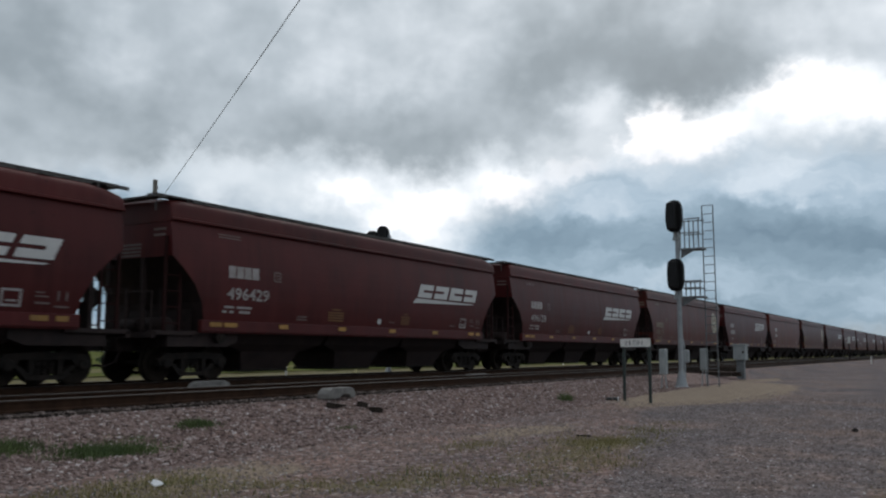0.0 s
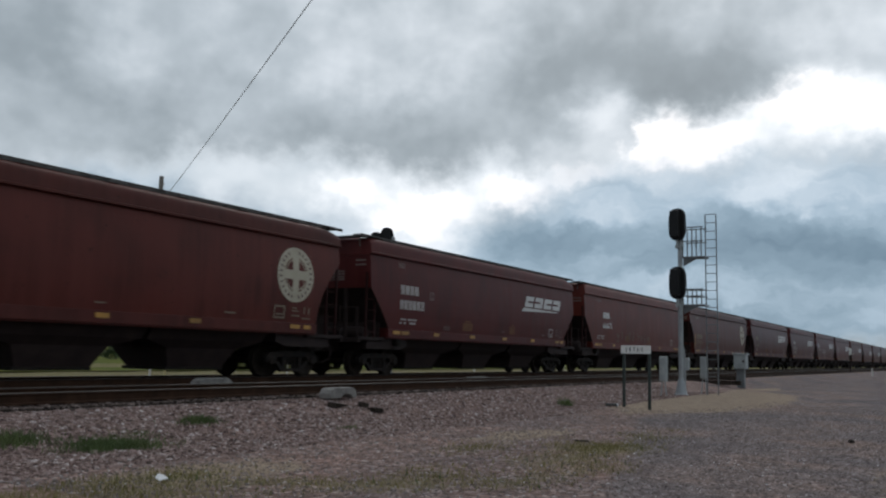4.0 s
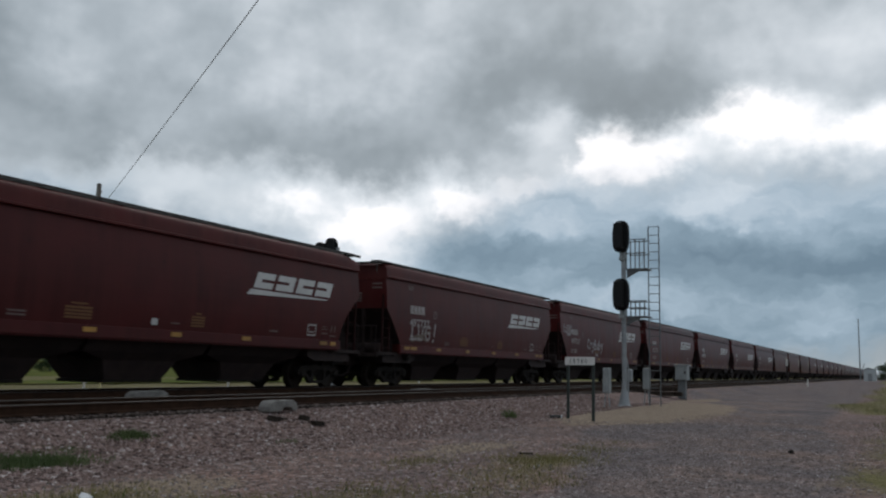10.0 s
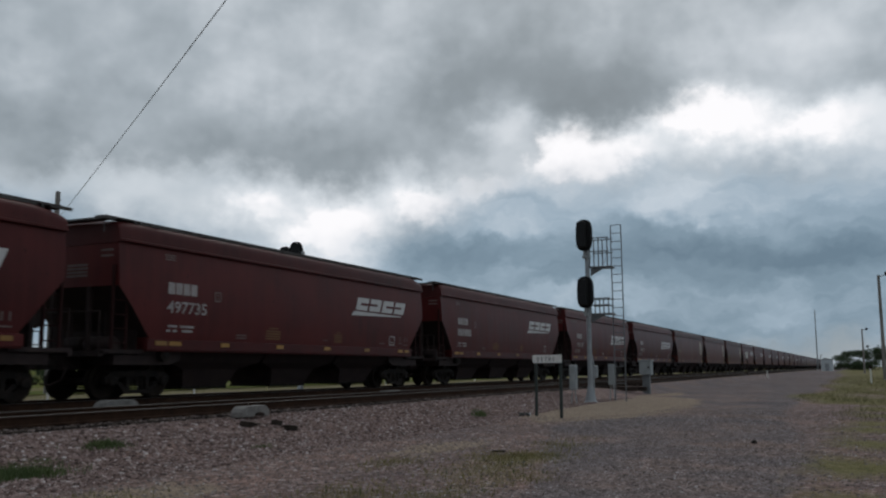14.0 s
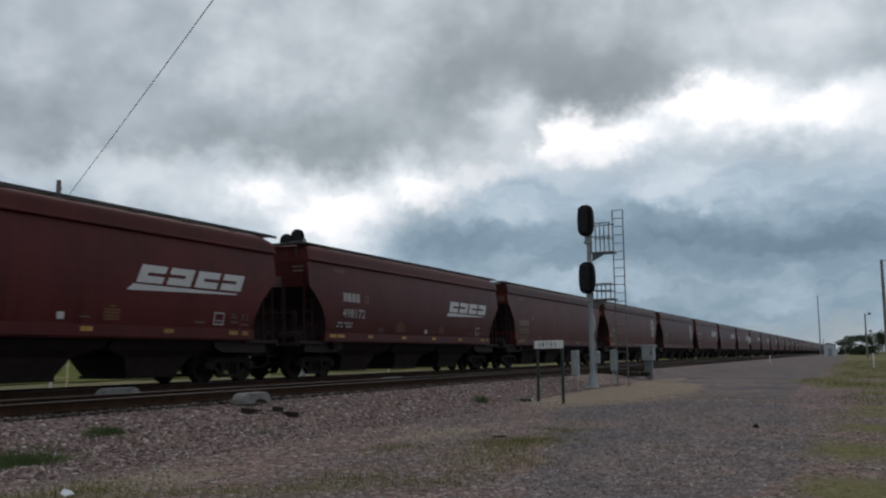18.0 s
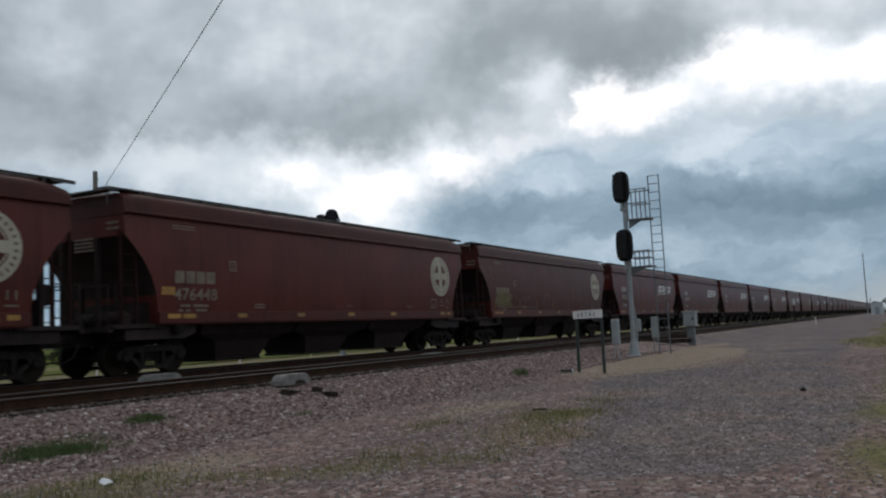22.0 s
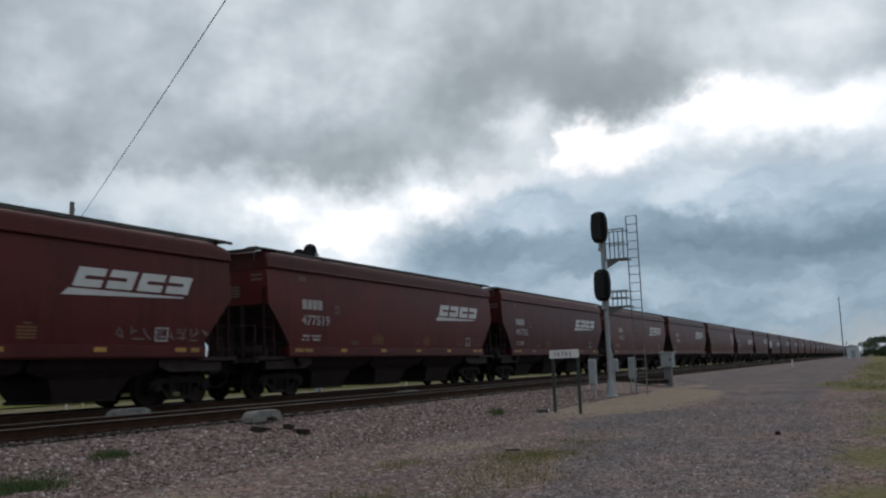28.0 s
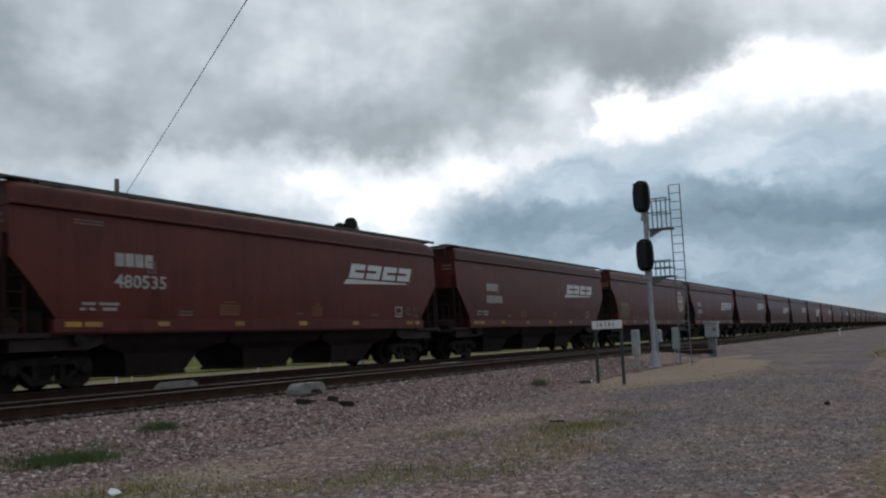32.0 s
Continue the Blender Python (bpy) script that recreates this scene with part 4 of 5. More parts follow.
        part("grab_rail", Shape().rod((-0.36, -1.4, 1.2), (-0.36, -1.4, 2.15), 0.018).rod((-0.36, 1.4, 1.2), (-0.36, 1.4, 2.15), 0.018).rod((-0.36, -1.4, 2.15), (-0.36, 1.4, 2.15), 0.018).rod((-0.36, -0.5, 1.2), (-0.36, -0.5, 2.15), 0.014).rod((-0.36, 0.5, 1.2), (-0.36, 0.5, 2.15), 0.014), BLACK_STEEL, e)
        cp = Shape().box(-0.80, -0.10, 0.78, -0.30, 0.10, 0.98)
        cp.prism([(-0.80, -0.17, 0.74), (-0.98, -0.12, 0.74), (-0.98, 0.06, 0.74), (-0.86, 0.16, 0.74), (-0.74, 0.16, 0.74)], (0, 0, 0.28))
        part("coupler", cp, TRUCK_STEEL, car, "knuckle coupler", at=m, bevel=0.01)
        hose = Shape()
        pts = [(-0.35, -0.4, 0.8), (-0.5, -0.38, 0.5), (-0.75, -0.3, 0.38), (-0.95, -0.2, 0.42)]
        for p, q in zip(pts, pts[1:]):
            hose.rod(p, q, 0.025)
        part("air_hose", hose, BLACK_STEEL, car, at=m)
        part("jacking_pad", Shape().ring((1.75, -1.45, 1.10), "y", [(-0.12, 0.15), (0.05, 0.15)], 12).ring((1.75, -1.56, 1.10), "y", [(-0.04, 0.08), (0.0, 0.08)], 10), TRUCK_STEEL, car, at=m)
        add_truck(car, 1.35 if not flip else L - 1.35)
        if not flip:
            part("brake_cylinder", Shape().ring((0.55, 0.3, 1.38), "y", [(-0.3, 0.16), (-0.28, 0.19), (0.3, 0.19), (0.32, 0.16)], 16), BLACK_STEEL, car, smooth=True)
            part("air_reservoir", Shape().ring((0.35, -0.75, 1.37), "y", [(-0.45, 0.17), (-0.4, 0.2), (0.4, 0.2), (0.45, 0.17)], 16), BLACK_STEEL, car, smooth=True)
            part("hand_brake_wheel", Shape().ring((-0.37, 0.75, 2.05), "x", [(-0.05, 0.26), (0.0, 0.28), (0.02, 0.26)], 18), BLACK_STEEL, car)
    # reflectors and stencils on the side that is seen
    for x, w in ((1.5, 0.42), (2.02, 0.46), (4.05, 0.36), (6.7, 0.36), (9.4, 0.36), (12.1, 0.36), (L - 1.98, 0.4), (L - 1.45, 0.3)):
        part("reflector", Shape().box(x - w / 2, -1.642, 1.36, x + w / 2, -1.631, 1.47), YELLOW, car, "yellow reflective strip")
    wh, dim = (MARK_CREAM, MARK_CREAM) if kind == "old" else (MARK_WHITE, MARK_DIM)
    low = -0.19 if kind == "old" else 0.0
    stencil_lines(car, kind, [(a, b + low, c, d + low) for a, b, c, d in ((1.75, 1.84, 2.1, 1.90), (2.2, 1.84, 2.75, 1.90), (1.7, 1.72, 1.85, 1.78), (1.95, 1.72, 2.1, 1.78), (2.3, 1.72, 2.7, 1.79))], wh)
    part("test_stencil", frame_mark(kind, 3.56, 2.62, 3.84, 2.90, 0.04), dim, car)
    stencil_lines(car, kind, [(3.65, 2.70, 3.76, 2.73), (3.65, 2.78, 3.76, 2.81)], dim)
    stencil_lines(car, kind, [(1.55, 3.63, 2.35, 3.66), (1.55, 3.70, 2.35, 3.73)] if kind != "new" else [(1.6, 3.60, 2.0, 3.63), (1.6, 3.66, 2.0, 3.69), (1.6, 3.72, 2.0, 3.75)], dim)
    stencil_lines(car, kind, [(4.6, 1.62, 5.05, 1.66), (4.6, 1.70, 5.05, 1.74), (9.2, 1.68, 9.5, 1.71), (13.1, 1.66, 13.5, 1.70)], dim)
    if kind != "old":
        for xa, xb in ((6.0, 6.75), (9.9, 10.4)):
            stencil_lines(car, kind, [(xa, 1.64 + 0.075 * i, xb, 1.69 + 0.075 * i) for i in range(4)] + [(xa + 0.15, 1.96, xb - 0.15, 2.0)], ORANGE_DIM)
    x = L - 2.85
    part("panel_stencil", frame_mark(kind, x, 1.62, x + 0.45, 1.98, 0.05), wh, car, "square white stencil frame")
    stencil_lines(car, kind, [(x + 0.1, 1.72, x + 0.35, 1.76)], wh)
    stencil_lines(car, kind, [(L - 2.1, 1.92, L - 1.9, 1.95), (L - 2.1, 1.84, L - 1.8, 1.87), (L - 2.1, 1.70, L - 1.75, 1.74), (L - 1.6, 1.78, L - 1.55, 1.98), (L - 1.4, 1.78, L - 1.35, 1.98), (L - 1.65, 1.64, L - 1.3, 1.68)], dim)
    for ya, yb, z0, n, dz in ((-0.55, 0.15, 3.05, 4, 0.09), (-1.40, -0.98, 3.52, 2, 0.14)):
        st = Shape()
        for i in range(n):
            z = z0 + dz * i
            st.add([(-0.012, ya, z), (-0.012, yb, z), (-0.012, yb, z + 0.06), (-0.012, ya, z + 0.06)], [(0, 1, 2, 3)])
        part("end_stencil", st, dim, car)
    if kind == "old":
        part("emblem", round_emblem(kind, L), CREAM, car, "round cream emblem with a cross")
        tagged(part("ring_lettering", emblem_text(kind, L), MARK_DIM, car), kind="stuff")
    elif kind != "red":
        blocks, wedge = slanted_emblem(kind)
        for b in blocks:
            part("emblem_block", b, LOGO_WHITE, car, "white leaning block of the emblem")
        part("emblem_wedge", wedge, LOGO_WHITE, car, "long white wedge under the blocks")
    return car


TEMPLATES = {k: build_car(k) for k in ("new", "mid", "long", "old", "red", "wide")}

# kind, left end at 0 s, number on the side ("" where it cannot be read)
CARS = [("new", -21.9, ""), ("mid", -3.67, ""), ("mid", 14.46, "496429"), ("mid", 32.66, "496128"), ("old", 50.94, "479170"), ("new", 70.39, ""),
        ("red", 88.63, "66671"), ("old", 107.82, "471854"), ("long", 127.41, "483580"), ("new", 147.09, "497737"), ("new", 165.42, "497327"),
        ("new", 183.75, "497735"), ("new", 202.37, ""), ("mid", 220.69, "498187"), ("mid", 239.23, "498172"), ("old", 257.55, "472492"),
        ("old", 276.87, "476448"), ("old", 296.39, ""), ("new", 315.93, "495529"), ("new", 334.2, "489098"), ("new", 352.59, "477519"),
        ("new", 370.71, "495703"), ("wide", 388.98, "480535"), ("wide", 408.09, "")]
LABELS = {
    "new": "dark brown-red covered grain hopper with a white slanted emblem",
    "long": "long dark maroon covered grain hopper with a white slanted emblem",
    "wide": "weathered brown-red covered grain hopper with orange stencils and white emblem",
    "mid": "dark maroon covered grain hopper with white marks, arched end openings",
    "old": "faded brown covered grain hopper with a round cream emblem",
    "red": "brighter oxide-red covered grain hopper with faded spray paint",
}
rnd = random.Random(5)
x = 427.2
for i in range(28):
    k = rnd.choice(("new", "new", "mid", "mid", "old", "new"))
    CARS.append((k, x, ""))
    x += 19.0 if k == "old" else 18.3


def stroke_mark(kind, strokes, r):
    """Hand-sprayed lines: flat ribbons along given runs of points, in x and z."""
    sh = Shape()
    for run in strokes:
        for (xa, za), (xb, zb) in zip(run, run[1:]):
            d = Vector((xb - xa, zb - za))
            if d.length < 1e-6:
                continue
            n = Vector((-d.y, d.x)).normalized() * r
            e = d.normalized() * r * 0.7
            pts = [(xa - e.x + n.x, za - e.y + n.y), (xa - e.x - n.x, za - e.y - n.y), (xb + e.x - n.x, zb + e.y - n.y), (xb + e.x + n.x, zb + e.y + n.y)]
            s = decal(kind, pts, [(0, 1, 2, 3)], off=0.010 + 0.0004 * (len(sh.v) % 9))
            sh.add(s.v, s.f)
    return sh


LETTERS = {
    "c": [[(0.8, 0.85), (0.35, 0.95), (0.08, 0.5), (0.3, 0.08), (0.8, 0.15)]],
    "r": [[(0.15, 0.0), (0.2, 0.62)], [(0.2, 0.45), (0.45, 0.65), (0.75, 0.55)]],
    "y": [[(0.1, 0.65), (0.35, 0.2), (0.65, 0.25)], [(0.75, 0.7), (0.6, 0.1), (0.3, -0.3), (0.05, -0.2)]],
    "B": [[(0.15, 0.0), (0.2, 0.95), (0.65, 0.85), (0.6, 0.55), (0.2, 0.5)], [(0.2, 0.5), (0.8, 0.4), (0.7, 0.05), (0.15, 0.0)]],
    "a": [[(0.75, 0.6), (0.35, 0.65), (0.1, 0.3), (0.35, 0.02), (0.7, 0.2), (0.75, 0.6), (0.85, 0.0)]],
    "b": [[(0.15, 1.0), (0.2, 0.05), (0.65, 0.02), (0.8, 0.35), (0.55, 0.6), (0.2, 0.4)]],
    "l": [[(0.3, 1.0), (0.25, 0.05), (0.85, 0.1)]],
    "u": [[(0.15, 0.9), (0.2, 0.1), (0.65, 0.1), (0.8, 0.9)]],
    "g": [[(0.85, 0.85), (0.35, 0.9), (0.1, 0.45), (0.4, 0.05), (0.8, 0.2), (0.8, 0.5), (0.5, 0.5)]],
    "o": [[(0.5, 0.95), (0.12, 0.55), (0.4, 0.05), (0.85, 0.4), (0.5, 0.95)]],
    "!": [[(0.6, 1.1), (0.45, 0.35)], [(0.38, 0.1), (0.34, 0.0)]],
}


def sprayed(kind, word, x, z, w, h, r):
    strokes = []
    for i, ch in enumerate(word):
        strokes += [[(x + (i + a) * w, z + b * h) for a, b in run] for run in LETTERS[ch]]
    return stroke_mark(kind, strokes, r)


train = []
for i, (kind, left, number) in enumerate(CARS):
    car = copy_thing(TEMPLATES[kind], pose(left, FAR_TRACK, 0))
    tagged(car, LABELS[kind])
    train.append((car, left))
    if i > 25:
        continue
    ink = MARK_CREAM if kind in ("old", "long") else MARK_WHITE if kind != "red" else LOGO_WHITE
    x0, mark_z, number_z = MARKS[kind]
    if number[:3] == "498":
        x0 += 0.22
    word_parts(car, kind, "reporting_mark", x0 + 0.03, mark_z, x0 + {"old": 1.52, "red": 0.95}.get(kind, 1.18), mark_z + 0.31, 3 if kind == "red" else 4, ink)
    if number:
        sh = lettering(number, 1.56 if kind != "red" else 1.3, 0.32)
        dz = number_z
        sh.v = [(px + x0, -side_y(kind, pz + dz) - 0.008, pz + dz) for px, _, pz in sh.v]
        part("car_number", sh, ink, car, "stencilled car number")
    else:
        word_parts(car, kind, "digit_bar", x0, number_z, x0 + 1.55, number_z + 0.31, 6, ink)
    if kind in ("mid", "long"):
        part("consignment_tag", bars(kind, [(8.55, 1.62, 8.75, 1.78)]), LOGO_WHITE, car, "small white tag")
    if number == "497327":
        part("graffiti", sprayed(kind, "cryBaby", 4.55, 1.98, 0.44, 0.60, 0.042), SPRAY, car, "white sprayed word")
        part("graffiti", stroke_mark(kind, [[(6.3, 1.80), (6.35, 1.78)], [(6.6, 1.80), (6.65, 1.78)], [(6.2, 1.55), (6.35, 1.68), (6.6, 1.68), (6.72, 1.55)]], 0.04), SPRAY, car, "sprayed sad face")
        part("graffiti", sprayed(kind, "lugo", 0.4, 2.78, 0.36, 0.46, 0.03), SPRAY, car, "white sprayed scrawl")
        part("graffiti", stroke_mark(kind, [[(0.95, 2.72), (1.55, 2.76)], [(1.0, 2.64), (1.5, 2.68)]], 0.025), SPRAY, car)
    if number == "497737":
        part("graffiti", sprayed(kind, "lug!", 1.75, 1.72, 0.55, 0.62, 0.045), MARK_WHITE, car, "grey-white sprayed scrawl")
        part("graffiti", stroke_mark(kind, [[(1.9, 1.7), (2.5, 1.85), (3.2, 1.75)], [(2.0, 1.85), (2.8, 1.95), (3.3, 2.1)]], 0.05), SPRAY_DIM, car)
    if number == "66671":
        rg = random.Random(3)
        runs = []
        for j in range(9):
            gx = 4.6 + j * 0.62 + (0.25 if j > 4 else 0)
            for _ in range(3):
                runs.append([(gx + rg.uniform(0, 0.42), 1.75 + rg.uniform(0, 0.45)) for _ in range(3)])
        part("graffiti", stroke_mark(kind, runs, 0.022), SPRAY_DIM, car, "faint rubbed-off sprayed letters")
        part("sill_lettering", Shape().add(*(lambda s: ([(a, -1.64, b) for a, _, b in s.v], s.f))(bars(kind, [(5.2 + 0.17 * j, 1.34, 5.32 + 0.17 * j, 1.44) for j in range(11)] + [(7.6 + 0.17 * j, 1.34, 7.72 + 0.17 * j, 1.44) for j in range(12)]))), SPRAY_DIM, car)
    if number == "471854":
        part("edge_stripe", bars(kind, [(1.06, 1.60, 1.26, 2.55)]), YELLOW, car, "upright yellow strip at the end")
    if number == "489098":
        rg = random.Random(12)
        runs = [[(12.6 + 0.42 * j + rg.uniform(0, 0.3), 1.66 + rg.uniform(0, 0.34)) for _ in range(4)] for j in range(8)]
        part("graffiti", stroke_mark(kind, runs, 0.024), MARK_DIM, car, "faint pale sprayed scrawl low on the side")
    if number == "472492":
        part("patch_panel", bars(kind, [(1.12, 1.62, 1.5, 1.82)]), ORANGE_DIM, car, "small orange patch")
    if number == "476448":
        part("patch_panel", bars(kind, [(1.1, 1.95, 1.55, 2.15)]), YELLOW, car, "small orange patch")
    if kind == "old" and not number:
        rg = random.Random(8)
        runs = []
        for _ in range(330):
            gx, gz = 1.6 + 1.5 * rg.random() ** 1.4, rg.uniform(1.66, 2.36)
            runs.append([(gx, gz), (gx + rg.uniform(0.08, 0.4), gz + rg.uniform(-0.05, 0.05))])
        part("scrubbed_patch", stroke_mark(kind, runs, 0.011), OLIVE_DIM, car, "faded yellowish patch rubbed over old marks")
        for gx in (1.35, 4.2, 6.4, 8.6, 10.9):
            part("edge_stripe", bars(kind, [(gx, 1.56, gx + 0.14, 2.05)]), ORANGE_DIM, car, "short upright orange strip")
        part("graffiti", stroke_mark(kind, [[(0.25, 3.45), (0.6, 3.1), (0.8, 3.0)], [(0.9, 3.5), (1.2, 3.2), (1.3, 3.45)], [(1.05, 3.1), (1.3, 2.9)], [(4.6, 2.2), (5.0, 1.9), (5.3, 2.2), (5.6, 2.0)], [(7.4, 1.8), (7.45, 2.3), (8.0, 2.3), (8.0, 1.8)], [(3.4, 1.66), (4.6, 1.7), (5.6, 1.64), (6.4, 1.68)]], 0.02), MARK_DIM, car, "faint sprayed lines")
for o in TEMPLATES.values():
    for c in list(o.children_recursive):
        bpy.data.objects.remove(c)
    bpy.data.objects.remove(o)

# ---- signals beside the track ----
def signal_head(parent, x, y, z, turn=0.0, name="signal_head"):
    """Oval background with three hooded lamps, facing -x before the turn; z is its middle."""
    n = 28
    outline = []
    for i in range(n):
        a = 2 * math.pi * i / n
        c, s = math.cos(a), math.sin(a)
        outline.append((0.305 * math.copysign(abs(c) ** 0.75, c), 0.565 * math.copysign(abs(s) ** 0.62, s)))
    sh = Shape()
    sh.loft([[(-0.02, u, w) for u, w in outline], [(-0.05, u, w) for u, w in outline], [(-0.055, 0.93 * u, 0.96 * w) for u, w in outline]])
    rim = [[(-0.03, u, w) for u, w in outline], [(-0.14, 1.02 * u, 1.01 * w) for u, w in outline], [(-0.14, 0.97 * u, 0.98 * w) for u, w in outline], [(-0.04, 0.95 * u, 0.97 * w) for u, w in outline]]
    sh.loft(rim, cap=False)
    head = part(name, sh, SIGNALBLACK, parent, "black oval signal background", at=pose(x, y, z, 0, 0, turn))
    part("lamp_case", Shape().box(-0.02, -0.16, -0.46, 0.2, 0.16, 0.46), SIGNALBLACK, head, bevel=0.03)
    for dz in (-0.33, 0.0, 0.33):
        hood = Shape()
        k = 12
        rows = []
        for hx, r in ((-0.05, 0.125), (-0.36, 0.135)):
            rows.append([(hx, r * math.cos(math.radians(-30 + 240 * i / k)), dz + r * math.sin(math.radians(-30 + 240 * i / k))) for i in range(k + 1)])
        inner = [[(px, 0.93 * py, dz + 0.93 * (pz - dz)) for px, py, pz in r] for r in reversed(rows)]
        m = k + 1
        rr = rows + inner
        hood.add([p for r in rr for p in r], [(j * m + i, j * m + i + 1, (j + 1) * m + i + 1, (j + 1) * m + i) for j in range(3) for i in range(k)])
        part("lamp_hood", hood, SIGNALBLACK, head, smooth=True)
        part("lens", Shape().ring((-0.06, 0, dz), "x", [(-0.02, 0.03), (-0.012, 0.08), (0, 0.105)], 18), LENS, head, smooth=True)
    return head


def build_signal(x, y, z0, turn_all=0.0, head_turn=0.0, label="", ladder=True, lift=0.0):
    sig = thing("railway_signal", label, "railway signal", "block signals", at=pose(x, y, 0, 0, 0, turn_all))
    part("mast", Shape().rod((0, 0, z0), (0, 0, 5.9 + lift), 0.085, 16).rod((0, 0, 5.88 + lift), (0, 0, 5.93 + lift), 0.1, 16), GALV, sig, "galvanised tubular mast", smooth=True)
    part("base_casting", Shape().ring((0, 0, z0), "z", [(-0.05, 0.24), (0.03, 0.24), (0.06, 0.2), (0.5, 0.11), (0.55, 0.10)], 16), GALV, sig, smooth=True)
    part("conduit", Shape().rod((0.12, -0.10, z0), (0.10, -0.10, 0.9), 0.03, 8).rod((0.10, -0.10, 0.9), (0.06, -0.06, 1.2), 0.03, 8), GALV, sig)
    for zm in (5.48 + lift, 3.42 + lift):
        h = signal_head(sig, -0.24, 0.07, zm, head_turn)
        part("bracket", Shape().rod((-0.16, 0.06, zm - 0.78), (-0.16, 0.06, zm - 0.45), 0.045, 10).box(-0.2, -0.04, zm - 0.84, 0.1, 0.12, zm - 0.74).rod((0.0, 0.0, zm - 0.8), (0.0, 0.0, zm - 0.62), 0.12, 12), BOXPAINT, sig, "pale cast head bracket")
    if not ladder:
        return sig
    for zf, zr, y1 in ((4.30, 5.38, -0.86), (2.62, 3.2, -0.86)):
        sh = Shape().box(-0.02, -0.86, zf, 0.55, -0.08, zf + 0.05).prism([(0.05, -0.10, zf), (0.05, -0.62, zf), (0.05, -0.10, zf - 0.28)], (0.05, 0, 0))
        pl = part("platform", sh, STEP_STEEL, sig, "grated maintenance platform")
        r = 0.020
        pts = [(-0.02, -0.10), (-0.02, -0.42), (-0.02, -0.74)]
        for px, py in pts + [(0.55, -0.10), (0.55, -0.42)]:
            part("rail_post", Shape().rod((px, py, zf + 0.05), (px, py, zr), r), STEP_STEEL, pl)
        for zz in (zr, zf + 0.05 + (zr - zf) * 0.5):
            for px in (-0.02, 0.55):
                part("guard_rail", Shape().rod((px, -0.06, zz), (px, -0.80, zz), r), STEP_STEEL, pl, "tubular guard rail")
    lad = Shape()
    for yy in (-0.74, -1.12):
        lad.rod((0.62, yy, z0 + 0.02), (0.55, yy, 5.88), 0.02, 6)
    k = 0
    zz = z0 + 0.35
    while zz < 5.9:
        f = (zz - z0) / (5.88 - z0)
        lad.rod((0.62 - 0.07 * f, -0.74, zz), (0.62 - 0.07 * f, -1.12, zz), 0.013, 6)
        zz += 0.30
    part("ladder", lad, STEP_STEEL, sig, "galvanised access ladder")
    ch = Shape()
    prev = None
    for i in range(9):
        t = i / 8
        p = (-0.03, -0.50 - 0.24 * t, 4.98 - 0.5 * (1 - (2 * t - 1) ** 2))
        if prev:
            ch.rod(prev, p, 0.008, 5)
        prev = p
    part("safety_chain", ch, GALV, sig)
    return sig


build_signal(30.35, 8.52, -0.46, 0, 168, "grey mast signal with two black oval heads, platforms and ladder")
far_signal = thing("railway_signal", "far mast signal with two black heads just above the train roofs", "railway signal", "block signals", at=pose(32.7, 22.35, 0))
part("mast", Shape().rod((0, 0, -0.5), (0, 0, 6.0), 0.085, 14), GALV, far_signal, "galvanised tubular mast", smooth=True)
part("base_casting", Shape().ring((0, 0, -0.5), "z", [(-0.05, 0.24), (0.03, 0.24), (0.5, 0.11)], 14), GALV, far_signal, smooth=True)
part("cross_arm", Shape().box(-0.06, 0.0, 5.0, 0.06, 1.1, 5.1), GALV, far_signal, "pale bracket arm")
for dy, zm in ((1.02, 5.74), (0.42, 5.92)):
    signal_head(far_signal, 0.06, dy, zm, 205)


def junction_box(x, y, z0, zt, zb, w, label):
    b = thing("junction_box", label, "equipment box", "signal equipment boxes", at=pose(x, y, 0))
    part("housing", Shape().box(-0.14, -w / 2, zb, 0.14, w / 2, zt), BOXPAINT, b, "silver-painted steel housing", bevel=0.03)
    part("door", Shape().box(-0.158, -w / 2 + 0.03, zb + 0.05, -0.143, w / 2 - 0.03, zt - 0.06), BOXPAINT, b, bevel=0.004)
    part("latch", Shape().box(-0.175, w / 2 - 0.09, (zb + zt) / 2 - 0.05, -0.155, w / 2 - 0.06, (zb + zt) / 2 + 0.05), GALV, b)
    for y0 in (-0.07, 0.07):
        part("leg", Shape().rod((0, y0 * 1.5, z0), (0, y0 * 0.6, zb + 0.02), 0.022, 8), GALV, b)
    return b


junction_box(29.3, 8.82, -0.52, 0.85, 0.0, 0.23, "slim silver junction box on two thin legs")
junction_box(32.1, 8.18, -0.50, 0.88, 0.10, 0.23, "slim silver junction box on two legs beyond the mast")
jb = thing("terminal_box", "rounded grey terminal box on a post behind the signal mast", "equipment box", "signal equipment boxes", at=pose(36, 9.95, 0))
part("housing", Shape().box(-0.12, -0.19, 0.32, 0.12, 0.19, 0.84), BOXPAINT, jb, bevel=0.07)
part("post", Shape().rod((0.0, 0, -0.6), (0.0, 0, 0.4), 0.04, 8), GALV, jb)

